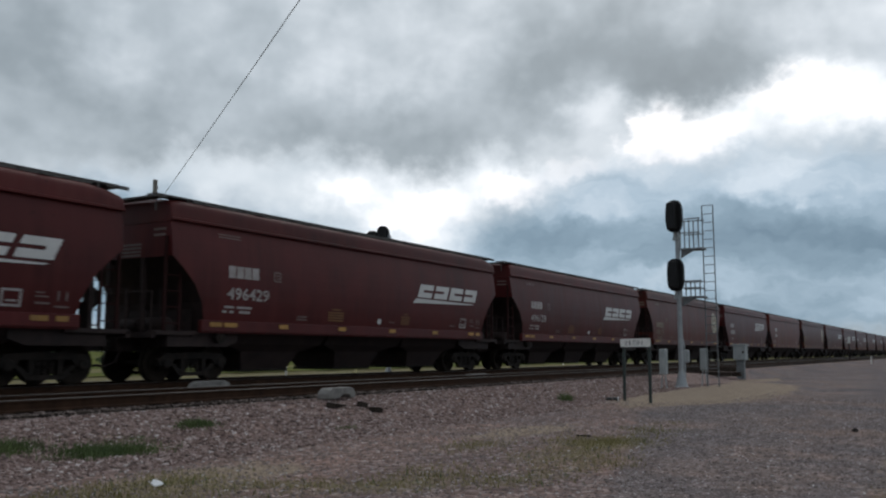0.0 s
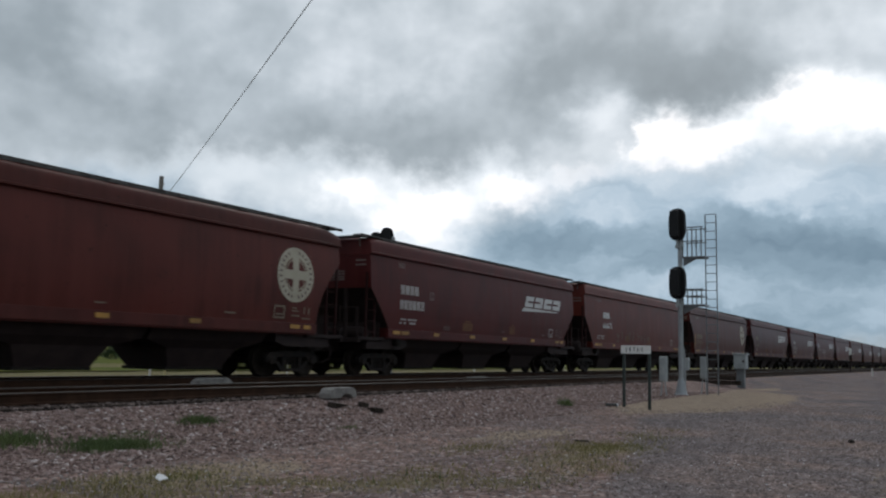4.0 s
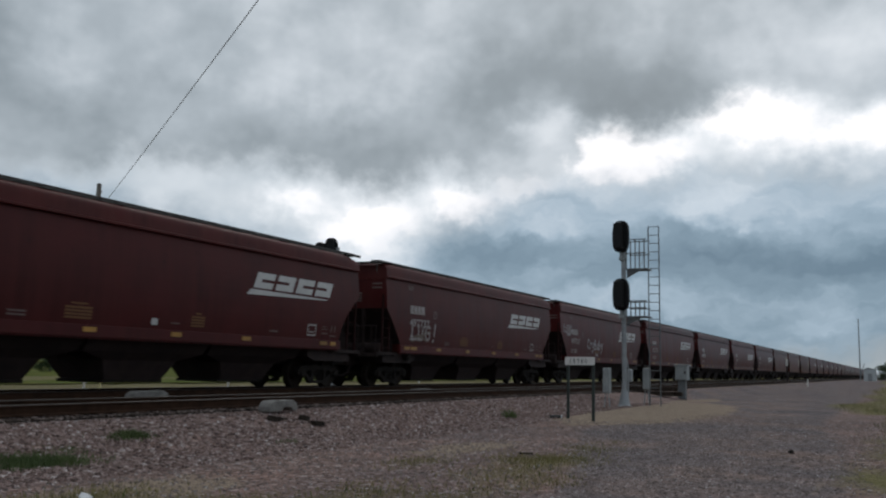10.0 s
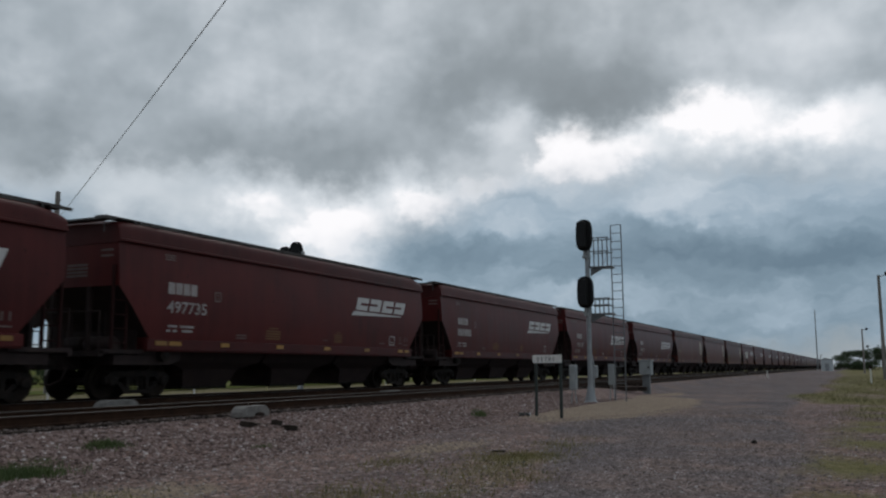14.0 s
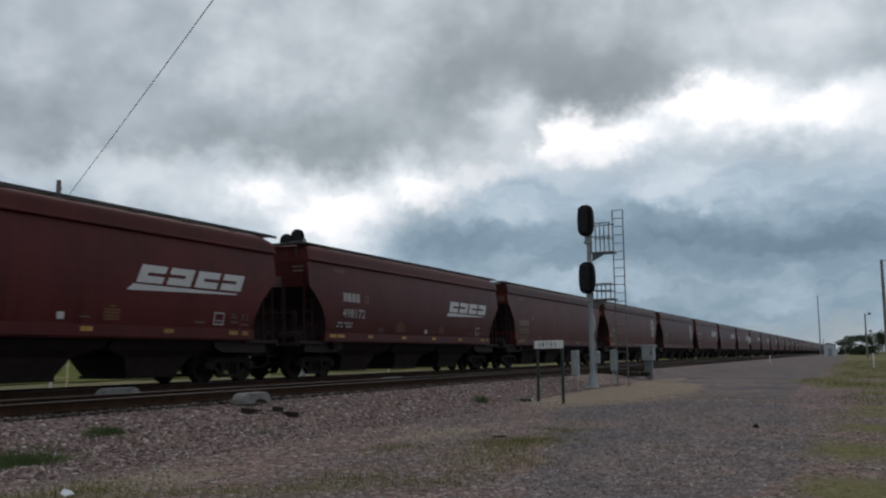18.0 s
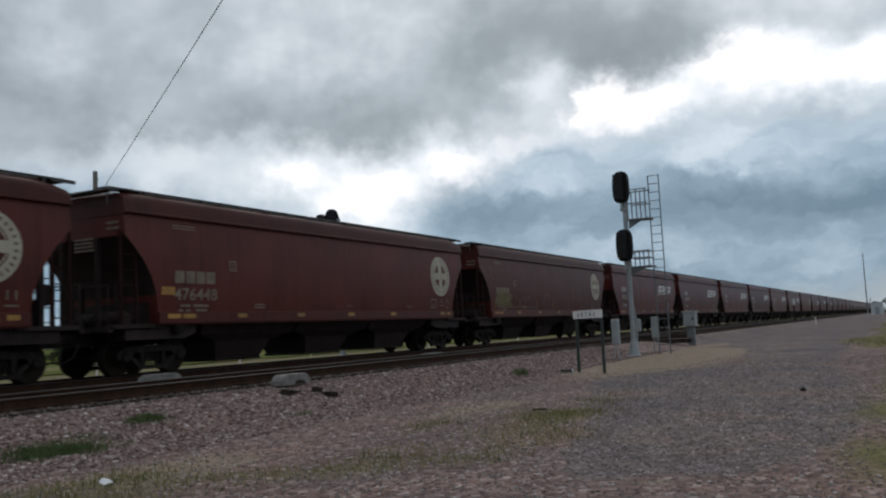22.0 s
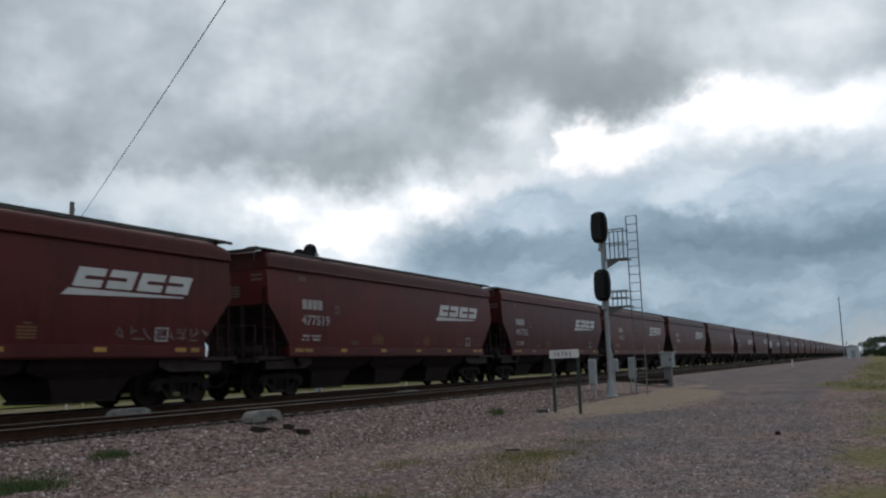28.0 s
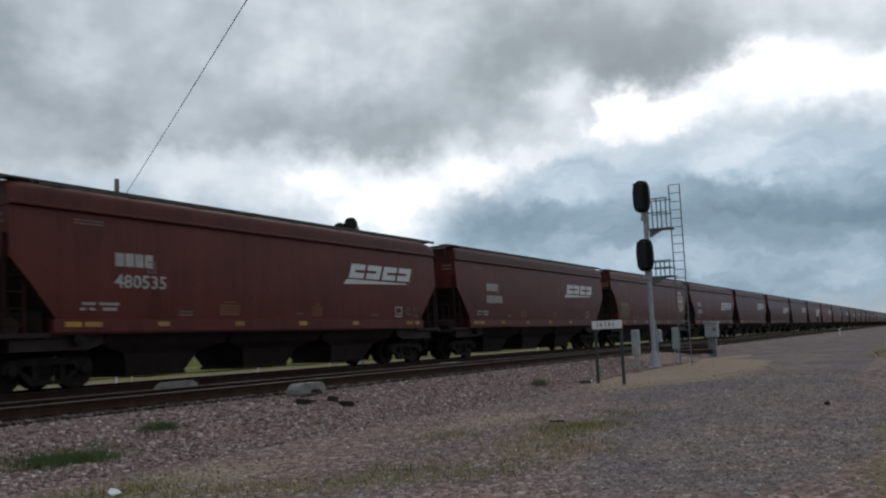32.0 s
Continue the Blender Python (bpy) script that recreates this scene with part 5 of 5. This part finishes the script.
cab = thing("relay_cabinet", "silver relay cabinet with an overhanging lid on a pedestal", "equipment cabinet", at=pose(44, 9.45, 0))
part("cabinet_body", Shape().box(-0.3, -0.28, 0.38, 0.3, 0.28, 1.06), BOXPAINT, cab, bevel=0.01)
part("lid", Shape().box(-0.36, -0.34, 1.05, 0.36, 0.34, 1.13), BOXPAINT, cab, bevel=0.015)
part("door", Shape().box(-0.318, -0.24, 0.42, -0.302, 0.24, 1.02), BOXPAINT, cab)
part("hasp", Shape().box(-0.35, -0.22, 0.70, -0.318, -0.14, 0.80), BLACK_STEEL, cab)
part("pedestal", Shape().box(-0.17, -0.17, -0.55, 0.17, 0.17, 0.38), STEP_STEEL, cab, "grey steel pedestal")

pile = thing("tie_pile", "stack of rotten brown timber ties beside the cabinet", "timber", at=pose(42.6, 10.3, 0))
for i, (dx, dy, dz, a) in enumerate(((0, 0.5, -0.28, 88), (0.3, 0.1, -0.28, 84), (0.1, 0.3, -0.06, 91))):
    part("timber", Shape().box(-1.2, -0.11, -0.1, 1.2, 0.11, 0.1), TIE_WOOD, pile, at=pose(dx, dy, dz, 0, 0, a))

# ---- station sign ----
sign = thing("station_sign", "white board with black place name on two dark green posts", "sign")
pa, pb = Vector((22.35, 7.78, 0)), Vector((21.75, 6.9, 0))
for p in (pa, pb):
    part("post", Shape().box(p.x - 0.025, p.y - 0.035, -0.62, p.x + 0.025, p.y + 0.035, 0.98), POST_GREEN, sign, "dark green steel post")
ang = math.degrees(math.atan2((pb - pa).y, (pb - pa).x))
mid = (pa + pb) / 2
wide = (pb - pa).length + 0.18
frame_m = pose(mid.x - 0.03, mid.y - 0.01, 0, 0, 0, ang)
rr = 0.035
board_pts = []
for cx, cz, a0 in ((wide / 2 - rr, 1.09 - rr, 0), (-wide / 2 + rr, 1.09 - rr, 90), (-wide / 2 + rr, 0.88 + rr, 180), (wide / 2 - rr, 0.88 + rr, 270)):
    for k in range(4):
        a = radians(a0 + 30 * k)
        board_pts.append((cx + rr * math.cos(a), -0.03, cz + rr * math.sin(a)))
board = part("board", Shape().prism(board_pts, (0, -0.012, 0)), SIGN_WHITE, sign, "white board with rounded corners", at=frame_m)
for i, ch in enumerate("ORTHO"):
    s = lettering(ch, 0.085, 0.115)
    s.v = [(a - wide * 0.33 + i * 0.165, -0.046, b + 0.925) for a, _, b in s.v]
    part("letter", s, INK, board)

# ---- concrete blocks and scraps by the rails ----
def loaf(x, y, z, length, h, d, label, turn=0.0):
    ob = thing("concrete_block", label, "concrete block", "concrete blocks", at=pose(x, y, z, 0, 0, turn))
    prof = [(-0.5, 0.0), (-0.5, 0.45), (-0.44, 0.8), (-0.33, 1.0), (0.33, 1.0), (0.44, 0.8), (0.5, 0.45), (0.5, 0.0), (0.34, 0.0), (0.28, 0.28), (0.12, 0.36), (-0.02, 0.28), (-0.08, 0.0)]
    part("block", Shape().prism([(a * length, -d / 2, b * h) for a, b in prof], (0, d, 0)), CONCRETE, ob, "pale weathered concrete with a notched foot", bevel=0.02)
    part("lifting_eye", Shape().rod((-0.12 * length, 0, h * 0.95), (-0.05 * length, 0, h + 0.05), 0.012).rod((-0.05 * length, 0, h + 0.05), (0.02 * length, 0, h * 0.95), 0.012), RAIL_RUST, ob)


loaf(15.15, 15.5, -0.22, 1.15, 0.27, 0.3, "pale rounded concrete block between the two tracks")
loaf(14.52, 11.22, -0.21, 1.0, 0.22, 0.28, "pale rounded concrete block at the ballast edge", 4)
for x, y, a, l in ((13.7, 10.6, 15, 0.6), (14.5, 10.55, 30, 0.5), (14.3, 10.1, 60, 0.35)):
    scrap = thing("timber_scrap", "broken dark brown piece of rotten tie on the ballast", "timber", "broken tie pieces", at=pose(x, y, ground_z(x, y) + 0.05, 9, 6, a))
    rs = random.Random(int(x * 100))
    pts = [(-l / 2, -0.1), (-l / 4, -0.12), (l / 2, -0.09), (l / 2 - 0.05, 0.02), (l / 2, 0.1), (0, 0.11), (-l / 2, 0.08)]
    part("chunk", Shape().prism([(a2 + rs.uniform(-.02, .02), b2, -0.08) for a2, b2 in pts], (0.03, 0, 0.10)), TIE_WOOD, scrap)
st = thing("loose_stone", "single dark stone lying on the gravel yard", "stone", at=pose(16.1, 1.66, -0.56))
part("lump", Shape().ring((0, 0, 0), "z", [(-0.02, 0.04), (0.01, 0.055), (0.04, 0.045), (0.06, 0.015)], 7), TRUCK_STEEL, st)
lit = thing("litter", "scrap of white paper in the grass", "litter", at=pose(5.91, 6.74, ground_z(5.91, 6.74) + 0.03))
part("paper", Shape().prism([(-0.05, -0.03, 0), (0.05, -0.04, 0.01), (0.06, 0.03, 0.03), (0.0, 0.05, 0.05), (-0.05, 0.03, 0.02)], (0, 0, 0.012)), TRASH, lit)

pipe = thing("pipe_stub", "short black pipe with a pale end beside the sign post", "pipe", at=pose(22.3, 8.1, ground_z(22.3, 8.1) + 0.04, 0, 0, 20))
part("tube", Shape().rod((-0.05, -0.15, 0), (0.05, 0.15, 0), 0.05, 10), INK, pipe)
part("end_ring", Shape().ring((-0.05, -0.15, 0), "y", [(-0.012, 0.035), (-0.01, 0.052), (0.02, 0.052)], 10), TRASH, pipe)
flat = thing("timber_scrap", "flat dark splinter of timber lying on bare dirt", "timber", "broken tie pieces", at=pose(12.95, 5.2, ground_z(12.95, 5.2) + 0.01, 0, 3, -35))
part("splinter", Shape().prism([(-0.13, -0.03, 0), (0.06, -0.05, 0), (0.14, -0.01, 0), (0.07, 0.04, 0), (-0.1, 0.03, 0)], (0, 0, 0.025)), TIE_WOOD, flat)
slab = thing("concrete_slab", "low pale concrete slab between the two tracks", "concrete block", "concrete blocks", at=pose(28.4, 15.5, -0.25, 0, 0, 3))
part("slab_body", Shape().box(-0.6, -0.15, 0, 0.6, 0.15, 0.2), CONCRETE, slab, bevel=0.03)

# ---- beyond the tracks ----
def marker(x, y, h, mat, label):
    p = thing("marker_post", label, "post", "marker posts beyond the tracks", at=pose(x, y, ground_z(x, y)))
    part("post", Shape().rod((0, 0, -0.1), (0, 0, h), 0.05, 10).ring((0, 0, h), "z", [(-0.02, 0.056), (0.03, 0.05), (0.05, 0.02)], 10), mat, p, smooth=True)
    part("band", Shape().ring((0, 0, h * 0.75), "z", [(0, 0.054), (0.12, 0.054)], 10), YELLOW_POST if mat == WHITE_POST else WHITE_POST, p)


for x, y, h in ((25.8, 30, 1.3), (34.65, 30, 1.35), (47.0, 32, 1.3), (60, 33, 1.3), (18.5, 30, 1.3), (80, 34, 1.3)):
    marker(x, y, h, WHITE_POST, "pale marker post standing by the road beyond the tracks")
for x, y, h in ((26.8, 30.2, 1.2), (42, 31, 1.2)):
    marker(x, y, h, YELLOW_POST, "pale yellow marker post by the road beyond the tracks")

def utility_pole(x, y, top, label, r=0.17):
    p = thing("utility_pole", label, "utility pole", "utility poles", at=pose(x, y, 0))
    part("shaft", Shape().rod((0, 0, -0.8), (0, 0, top), r, 14, r * 0.72), POLE_WOOD, p, smooth=True)
    part("insulator_pin", Shape().rod((0.05, 0.05, top - 0.5), (0.22, 0.1, top - 0.45), 0.03, 8).ring((0.22, 0.1, top - 0.45), "z", [(0, 0.05), (0.06, 0.07), (0.12, 0.04)], 10), CONCRETE, p)
    return p


utility_pole(32.68, 38.0, 10.15, "grey wooden utility pole standing beyond the train")
utility_pole(-4.9, -16.2, 10.8, "wooden utility pole behind the camera", 0.16)
cable = thing("overhead_cable", "single dark cable crossing high over the tracks", "cable")
sh = Shape()
A, B = Vector((32.7, 38.0, 8.6)), Vector((-4.9, -16.2, 10.4))
across = (B - A).cross(Vector((0, 0, 1))).normalized()
loops = []
for i in range(41):
    t = i / 40
    p = A.lerp(B, t) - Vector((0, 0, 0.22 * 4 * t * (1 - t)))
    loops.append([p + 0.014 * (across * math.cos(k * math.pi / 3) + Vector((0, 0, 1)) * math.sin(k * math.pi / 3)) for k in range(6)])
sh.loft(loops)
part("strand", sh, WIRE, cable)


# ---- right-hand distance: poles, tower, shed, trees ----
def light_pole(x, y, top, arms, label):
    p = thing("light_pole", label, "light pole", "yard light poles", at=pose(x, y, 0))
    part("shaft", Shape().rod((0, 0, -0.7), (0, 0, top), 0.19, 12, 0.13), POLE_WOOD, p, smooth=True)
    for z, side in arms:
        a = part("arm", Shape().rod((0, 0, z), (-0.1, -side * 0.55, z + 0.18), 0.035, 8), GALV, p)
        part("lamp_head", Shape().box(-0.28, -side * 0.85 - 0.18, z + 0.12, 0.12, -side * 0.85 + 0.3, z + 0.5), SIGNALBLACK, a, bevel=0.04)


light_pole(95, -2.58, 9.6, ((9.4, 1),), "tall grey pole with a dark floodlight at its top")
light_pole(190, -1.6, 8.0, ((7.7, 1), (4.3, 1)), "grey pole with two small lamps in the distance")
tower = thing("radio_mast", "thin pale radio mast far down the line", "radio mast", at=pose(300, 10.6, 0))
part("lattice_mast", Shape().rod((0, 0, -0.8), (0, 0, 18.4), 0.22, 8, 0.14), GALV, tower)
part("antenna", Shape().rod((0, -0.1, 1.0), (0, -1.2, 4.6), 0.12, 6), GALV, tower)
shed = thing("trackside_shed", "small pale metal shed far down the line", "shed", at=pose(300, 7.9, 0))
part("wall_shell", Shape().box(-2, -1.7, -0.7, 2, 1.7, 2.9), SHED_WALL, shed, "pale sheet-metal walls")
part("roof", Shape().prism([(-2.2, -1.9, 2.9), (-2.2, 1.9, 2.9), (-2.2, 0.6, 3.5)], (4.4, 0, 0)), SHED_ROOF, shed)
part("door", Shape().box(-2.04, -0.6, -0.6, -2.0, 0.6, 1.7), GALV, shed)
for x, y, h in ((78.6, -1.1, 1.15), (110, 9.4, 0.9), (110, 11.6, 2.0)):
    p = thing("delineator", "short white post in the grass beside the yard road", "post", "white yard posts", at=pose(x, y, ground_z(x, y)))
    part("stake", Shape().box(-0.06, -0.06, -0.2, 0.06, 0.06, h), WHITE_POST if h < 1.9 else BLACK_STEEL, p)
    part("cap", Shape().box(-0.09, -0.12, h, 0.09, 0.12, h + (0.25 if h < 1.9 else 0.75)), WHITE_POST if h > 1.2 else BLACK_STEEL, p)


def leaf_cloud(rs, n, c, rx, ry, rz, size):
    sh = Shape()
    for _ in range(n):
        while True:
            u = Vector((rs.uniform(-1, 1), rs.uniform(-1, 1), rs.uniform(-1, 1)))
            if 0.25 < u.length < 1:
                break
        p = Vector(c) + Vector((u.x * rx, u.y * ry, u.z * rz)) * (0.8 + 0.35 * noise.noise(u * 2.3 + Vector(c)))
        a = Vector((rs.gauss(0, 1), rs.gauss(0, 1), rs.gauss(0, 1))).normalized()
        b = a.orthogonal().normalized()
        d = a.cross(b)
        s = size * rs.uniform(0.6, 1.4)
        sh.add([p - b * s, p - d * s * 0.6, p + b * s, p + d * s * 0.6], [(0, 1, 2, 3)])
    return sh


def tree(x, y, h, seed, wide=1.0):
    rs = random.Random(seed)
    t = thing("tree", "dark green leafy tree in the far hedgerow", "tree", "far hedgerow trees", at=pose(x, y, -0.5))
    tr = Shape().rod((0, 0, -0.2), (0.1, 0.1, h * 0.45), h * 0.035, 8, h * 0.02)
    for i in range(6):
        a = rs.uniform(0, 6.28)
        tr.rod((0.05, 0.05, h * rs.uniform(0.25, 0.45)), (math.cos(a) * h * 0.3 * wide, math.sin(a) * h * 0.3 * wide, h * rs.uniform(0.55, 0.8)), h * 0.014, 6, h * 0.005)
    part("trunk", tr, BARK, t)
    sh = Shape()
    for i in range(11):
        c = (rs.uniform(-0.32, 0.32) * h * wide, rs.uniform(-0.32, 0.32) * h * wide, h * rs.uniform(0.08, 0.86))
        r = h * rs.uniform(0.17, 0.27)
        s = leaf_cloud(rs, 260, c, r * wide, r * wide, r * 0.85, h * 0.028)
        sh.add(s.v, s.f)
    part("crown", sh, LEAF, t)


for i, (x, y, h) in enumerate(((350, 2.2, 7.2), (355, -1.0, 8.0), (360, -5.5, 7.4), (352, -9.0, 8.4), (365, -14, 9.0), (358, -19, 8.0), (370, -25, 9.5), (345, 4.6, 4.4), (900, 46, 12), (930, 62, 13), (880, 75, 11), (960, 90, 13))):
    tree(x, y, h * 1.05, 40 + i, 1.6)
for i, (x, y) in enumerate(((46.0, 44.0), (50.0, 45.0), (55.0, 43.5), (60, 45))):
    tree(x, y + 25, 2.2, 80 + i, 1.6)


for i, (x, y, h) in enumerate(((86, 119, 5.2), (92, 122, 4.2), (81, 121, 3.4))):
    tree(x, y, h, 90 + i, 1.2)


# ---- grass, stones, ties ----
def blades(rs, spots, name, mat, label):
    sh = Shape()
    for x, y, h in spots:
        z = ground_z(x, y) - 0.01
        a = rs.uniform(0, 6.28)
        w = rs.uniform(0.003, 0.006) * (1 + h * 4)
        dx, dy = math.cos(a) * w, math.sin(a) * w
        lx, ly = rs.gauss(0, 0.35) * h, rs.gauss(0, 0.35) * h
        sh.add([(x - dx, y - dy, z), (x + dx, y + dy, z), (x + dx * 0.6 + lx * 0.5, y + dy * 0.6 + ly * 0.5, z + h * 0.62), (x - dx * 0.6 + lx * 0.5, y - dy * 0.6 + ly * 0.5, z + h * 0.62), (x + lx, y + ly, z + h)],
               [(0, 1, 2, 3), (3, 2, 4)])
    me = bpy.data.meshes.new(name)
    me.from_pydata(sh.v, [], sh.f)
    me.materials.append(mat)
    return tagged(new(name, me), label, "grass", kind="stuff")


rs = random.Random(11)
dry, green, tall = [], [], []
while len(tall) < 15000:
    x = 24 + 110 * rs.random() ** 1.4
    y = rs.uniform(-9, 2.4)
    g = ground_zone(x, y)[0] * (0.7 + 1.3 * noise.noise((x * 0.15, y * 0.4, 1.7)))
    if rs.random() < g:
        tall.append((x, y, rs.uniform(0.05, 0.19)))
while len(dry) < 8500:
    x, y = rs.uniform(4.2, 22), rs.uniform(2.8, 8.5)
    g = ground_zone(x, y)[0] * (1.0 + 0.7 * noise.noise((x * 0.9, y * 0.9, 7.7)))
    if rs.random() ** 0.6 < g - 0.08:
        dry.append((x, y, rs.uniform(0.015, 0.075)))
while len(dry) < 21500:
    x = 7 + 60 * rs.random() ** 1.7
    y = rs.uniform(-6, 2.2)
    g = ground_zone(x, y)[0] * (0.9 + 1.2 * noise.noise((x * 0.6, y * 0.6, 3.7)))
    if rs.random() < g:
        dry.append((x, y, rs.uniform(0.015, 0.055)))
for cx, cy, rx, ry, n, h in ((7.45, 9.4, 0.72, 0.36, 2400, 0.13), (8.3, 9.9, 0.35, 0.2, 260, 0.07), (6.4, 10.0, 0.5, 0.32, 1200, 0.14), (9.7, 10.2, 0.34, 0.2, 620, 0.14), (22.0, 9.3, 0.22, 0.2, 160, 0.25), (12.2, 9.2, 0.25, 0.15, 90, 0.1)):
    for _ in range(n):
        green.append((cx + rs.gauss(0, 0.5) * rx, cy + rs.gauss(0, 0.5) * ry, rs.uniform(0.35, 1.0) * h))
for _ in range(650):
    x, y = rs.uniform(4.5, 17), rs.uniform(3.6, 7.6)
    if rs.random() < ground_zone(x, y)[0] * 1.4:
        green.append((x, y, rs.uniform(0.04, 0.13)))
blades(rs, dry, "dry_grass", GRASS_DRY, "thin yellowing grass in the gravel")
blades(rs, tall, "tall_weeds", GRASS_OLIVE, "taller yellow-green weeds beside the yard road")
blades(rs, green, "green_weeds", GRASS_GREEN, "low green weeds on the ballast and verge")


def stones(n, region, size, name, mat, label, seed):
    rs = random.Random(seed)
    v, f = [], []
    k = 0
    while k < n:
        x, y = region(rs)
        z = ground_z(x, y)
        s = size * rs.uniform(0.5, 1.5)
        if 11.85 < y < 19.9:
            z = -0.205 if y < 12.4 else -0.24
        a = rs.uniform(0, 6.28)
        c, d = math.cos(a), math.sin(a)
        base = len(v)
        for p in ((-1, -.6, -.4), (1, -.7, -.4), (.9, .7, -.4), (-.8, .8, -.4), (-.6, -.5, .5), (.7, -.3, .6), (.5, .5, .45), (-.5, .4, .7)):
            q = [s * (t + rs.uniform(-.25, .25)) * w for t, w in zip(p, (1.0, 0.8, 0.6))]
            v.append((x + c * q[0] - d * q[1], y + d * q[0] + c * q[1], z + q[2] + s * 0.15))
        f += [tuple(base + i for i in t) for t in ((4, 5, 6, 7), (0, 1, 5, 4), (1, 2, 6, 5), (2, 3, 7, 6), (3, 0, 4, 7))]
        k += 1
    me = bpy.data.meshes.new(name)
    me.from_pydata(v, [], f)
    me.materials.append(mat)
    return tagged(new(name, me), label, "gravel", kind="stuff")


def stone_material(name, stops):
    m, nt, b = node_mat(name)
    N, L = nt.nodes.new, nt.links.new
    g = N("ShaderNodeNewGeometry")
    r = N("ShaderNodeValToRGB")
    L(g.outputs["Random Per Island"], r.inputs[0])
    e = r.color_ramp.elements
    e[0].position, e[0].color = stops[0][0], (*stops[0][1], 1)
    e[1].position, e[1].color = stops[-1][0], (*stops[-1][1], 1)
    for p, c in stops[1:-1]:
        e.new(p).color = (*c, 1)
    n = N("ShaderNodeTexNoise")
    L(g.outputs["Position"], n.inputs["Vector"])
    n.inputs["Scale"].default_value = 60
    mx = N("ShaderNodeMix")
    mx.data_type, mx.blend_type = "RGBA", "OVERLAY"
    mx.inputs[0].default_value = 0.5
    L(r.outputs[0], mx.inputs[6]), L(n.outputs["Fac"], mx.inputs[7])
    L(mx.outputs[2], b.inputs["Base Color"])
    b.inputs["Roughness"].default_value = 0.92
    b.inputs["Specular IOR Level"].default_value = 0.2
    return m


PINK_STONE = stone_material("pink_ballast_stone", ((0.0, (0.09, 0.062, 0.055)), (0.4, (0.215, 0.148, 0.132)), (0.75, (0.30, 0.215, 0.195)), (0.92, (0.38, 0.30, 0.28)), (1.0, (0.58, 0.52, 0.50))))
GREY_STONE = stone_material("grey_road_stone", ((0.0, (0.125, 0.101, 0.094)), (0.5, (0.19, 0.153, 0.143)), (0.86, (0.26, 0.218, 0.206)), (1.0, (0.54, 0.50, 0.49))))

# oily stones between the tracks, darkened further to stand for train shade
DARK_STONE = stone_material("oiled_shaded_ballast_stone", ((0.0, (0.012, 0.009, 0.008)), (0.6, (0.028, 0.022, 0.019)), (1.0, (0.07, 0.058, 0.05))))

EDGE_STONE = stone_material("dusty_edge_stone", ((0.0, (0.045, 0.034, 0.03)), (0.6, (0.11, 0.082, 0.073)), (1.0, (0.24, 0.19, 0.175))))


def on_tie_ends(r):
    x = 5 + 36 * r.random() ** 1.5
    return x, 12.35 - 0.75 * r.random() ** 0.7


def on_shoulder(r):
    x = 5 + 30 * r.random() ** 1.6
    return x, r.uniform(8.0, 11.75)


def on_bed(r):
    x = 8 + 40 * r.random() ** 1.5
    return x, r.uniform(14.2, 17.0)


def on_yard(r):
    while True:
        x = 5 + 24 * r.random() ** 1.5
        y = r.uniform(-1.0, 9.2)
        g = ground_zone(x, y)
        if g[2] < 0.9 and g[0] < 0.4 + 0.5 * r.random():
            return x, y


stones(30000, on_shoulder, 0.032, "ballast_stones", PINK_STONE, "loose pinkish crushed ballast stones", 21)
stones(3000, on_tie_ends, 0.034, "edge_stones", EDGE_STONE, "ballast stones heaped over the tie ends", 24)
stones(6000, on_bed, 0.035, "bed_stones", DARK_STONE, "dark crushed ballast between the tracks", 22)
stones(26000, on_yard, 0.015, "road_gravel", GREY_STONE, "loose grey and pink road gravel", 23)

tie_mesh = [mesh_of("tie", Shape().box(-0.115, -1.3 - 0.03 * i, -0.17, 0.115, 1.3, -0.002 * i), TIE_WOOD, 0.012) for i in range(3)]
plate_mesh = mesh_of("tie_plate", Shape().box(-0.09, -0.17, 0.0, 0.09, 0.17, 0.012), RAIL_RUST)
rt = random.Random(9)
for track, yc, n in ((near_track, NEAR_TRACK, 150), (far_track, FAR_TRACK, 120)):
    for i in range(n):
        x = 4.0 + 0.5 * i
        tie = part("tie", tie_mesh[i % 3], None, track, at=pose(x + rt.uniform(-.03, .03), yc + rt.uniform(-.05, .05), -0.192, 0, 0, rt.uniform(-1.5, 1.5)))
        if track is near_track and i < 60:
            part("tie_plate", plate_mesh, None, tie, at=pose(0, -0.7175, 0.0))
    sh = Shape()
    for i in range(700):
        x = 4.0 + 0.5 * n + 0.5 * i
        sh.box(x - 0.11, yc - 1.3, -0.36, x + 0.11, yc + 1.3, -0.192)
    part("tie_run", sh, TIE_WOOD, track, "weathered timber ties further down the line")


# ---- movement ----
def travel(t):
    u = t / 32
    return 380.45 * u + 29.29 * u**2 - 60.75 * u**3 + 28.64 * u**4


def motions():
    for car, left in train:
        walk(car, [(t, pose(left - travel(t), FAR_TRACK, 0)) for t in range(0, 33)])
    first = {}
    for car, _ in train:
        for truck in car.children:
            for w in truck.children:
                if not w.name.startswith("wheelset"):
                    continue
                x = round(w.location.x, 2)
                if x not in first:
                    walk(w, [(i / 30, pose(x, 0, 0.457, 0, -math.degrees(travel(i / 30) / 0.457), 0)) for i in range(961)])
                    first[x] = w.animation_data
                else:
                    w.rotation_mode = "QUATERNION"
                    keys = w.animation_data_create()
                    keys.action = first[x].action
                    keys.action_slot = first[x].action_slot


motions()
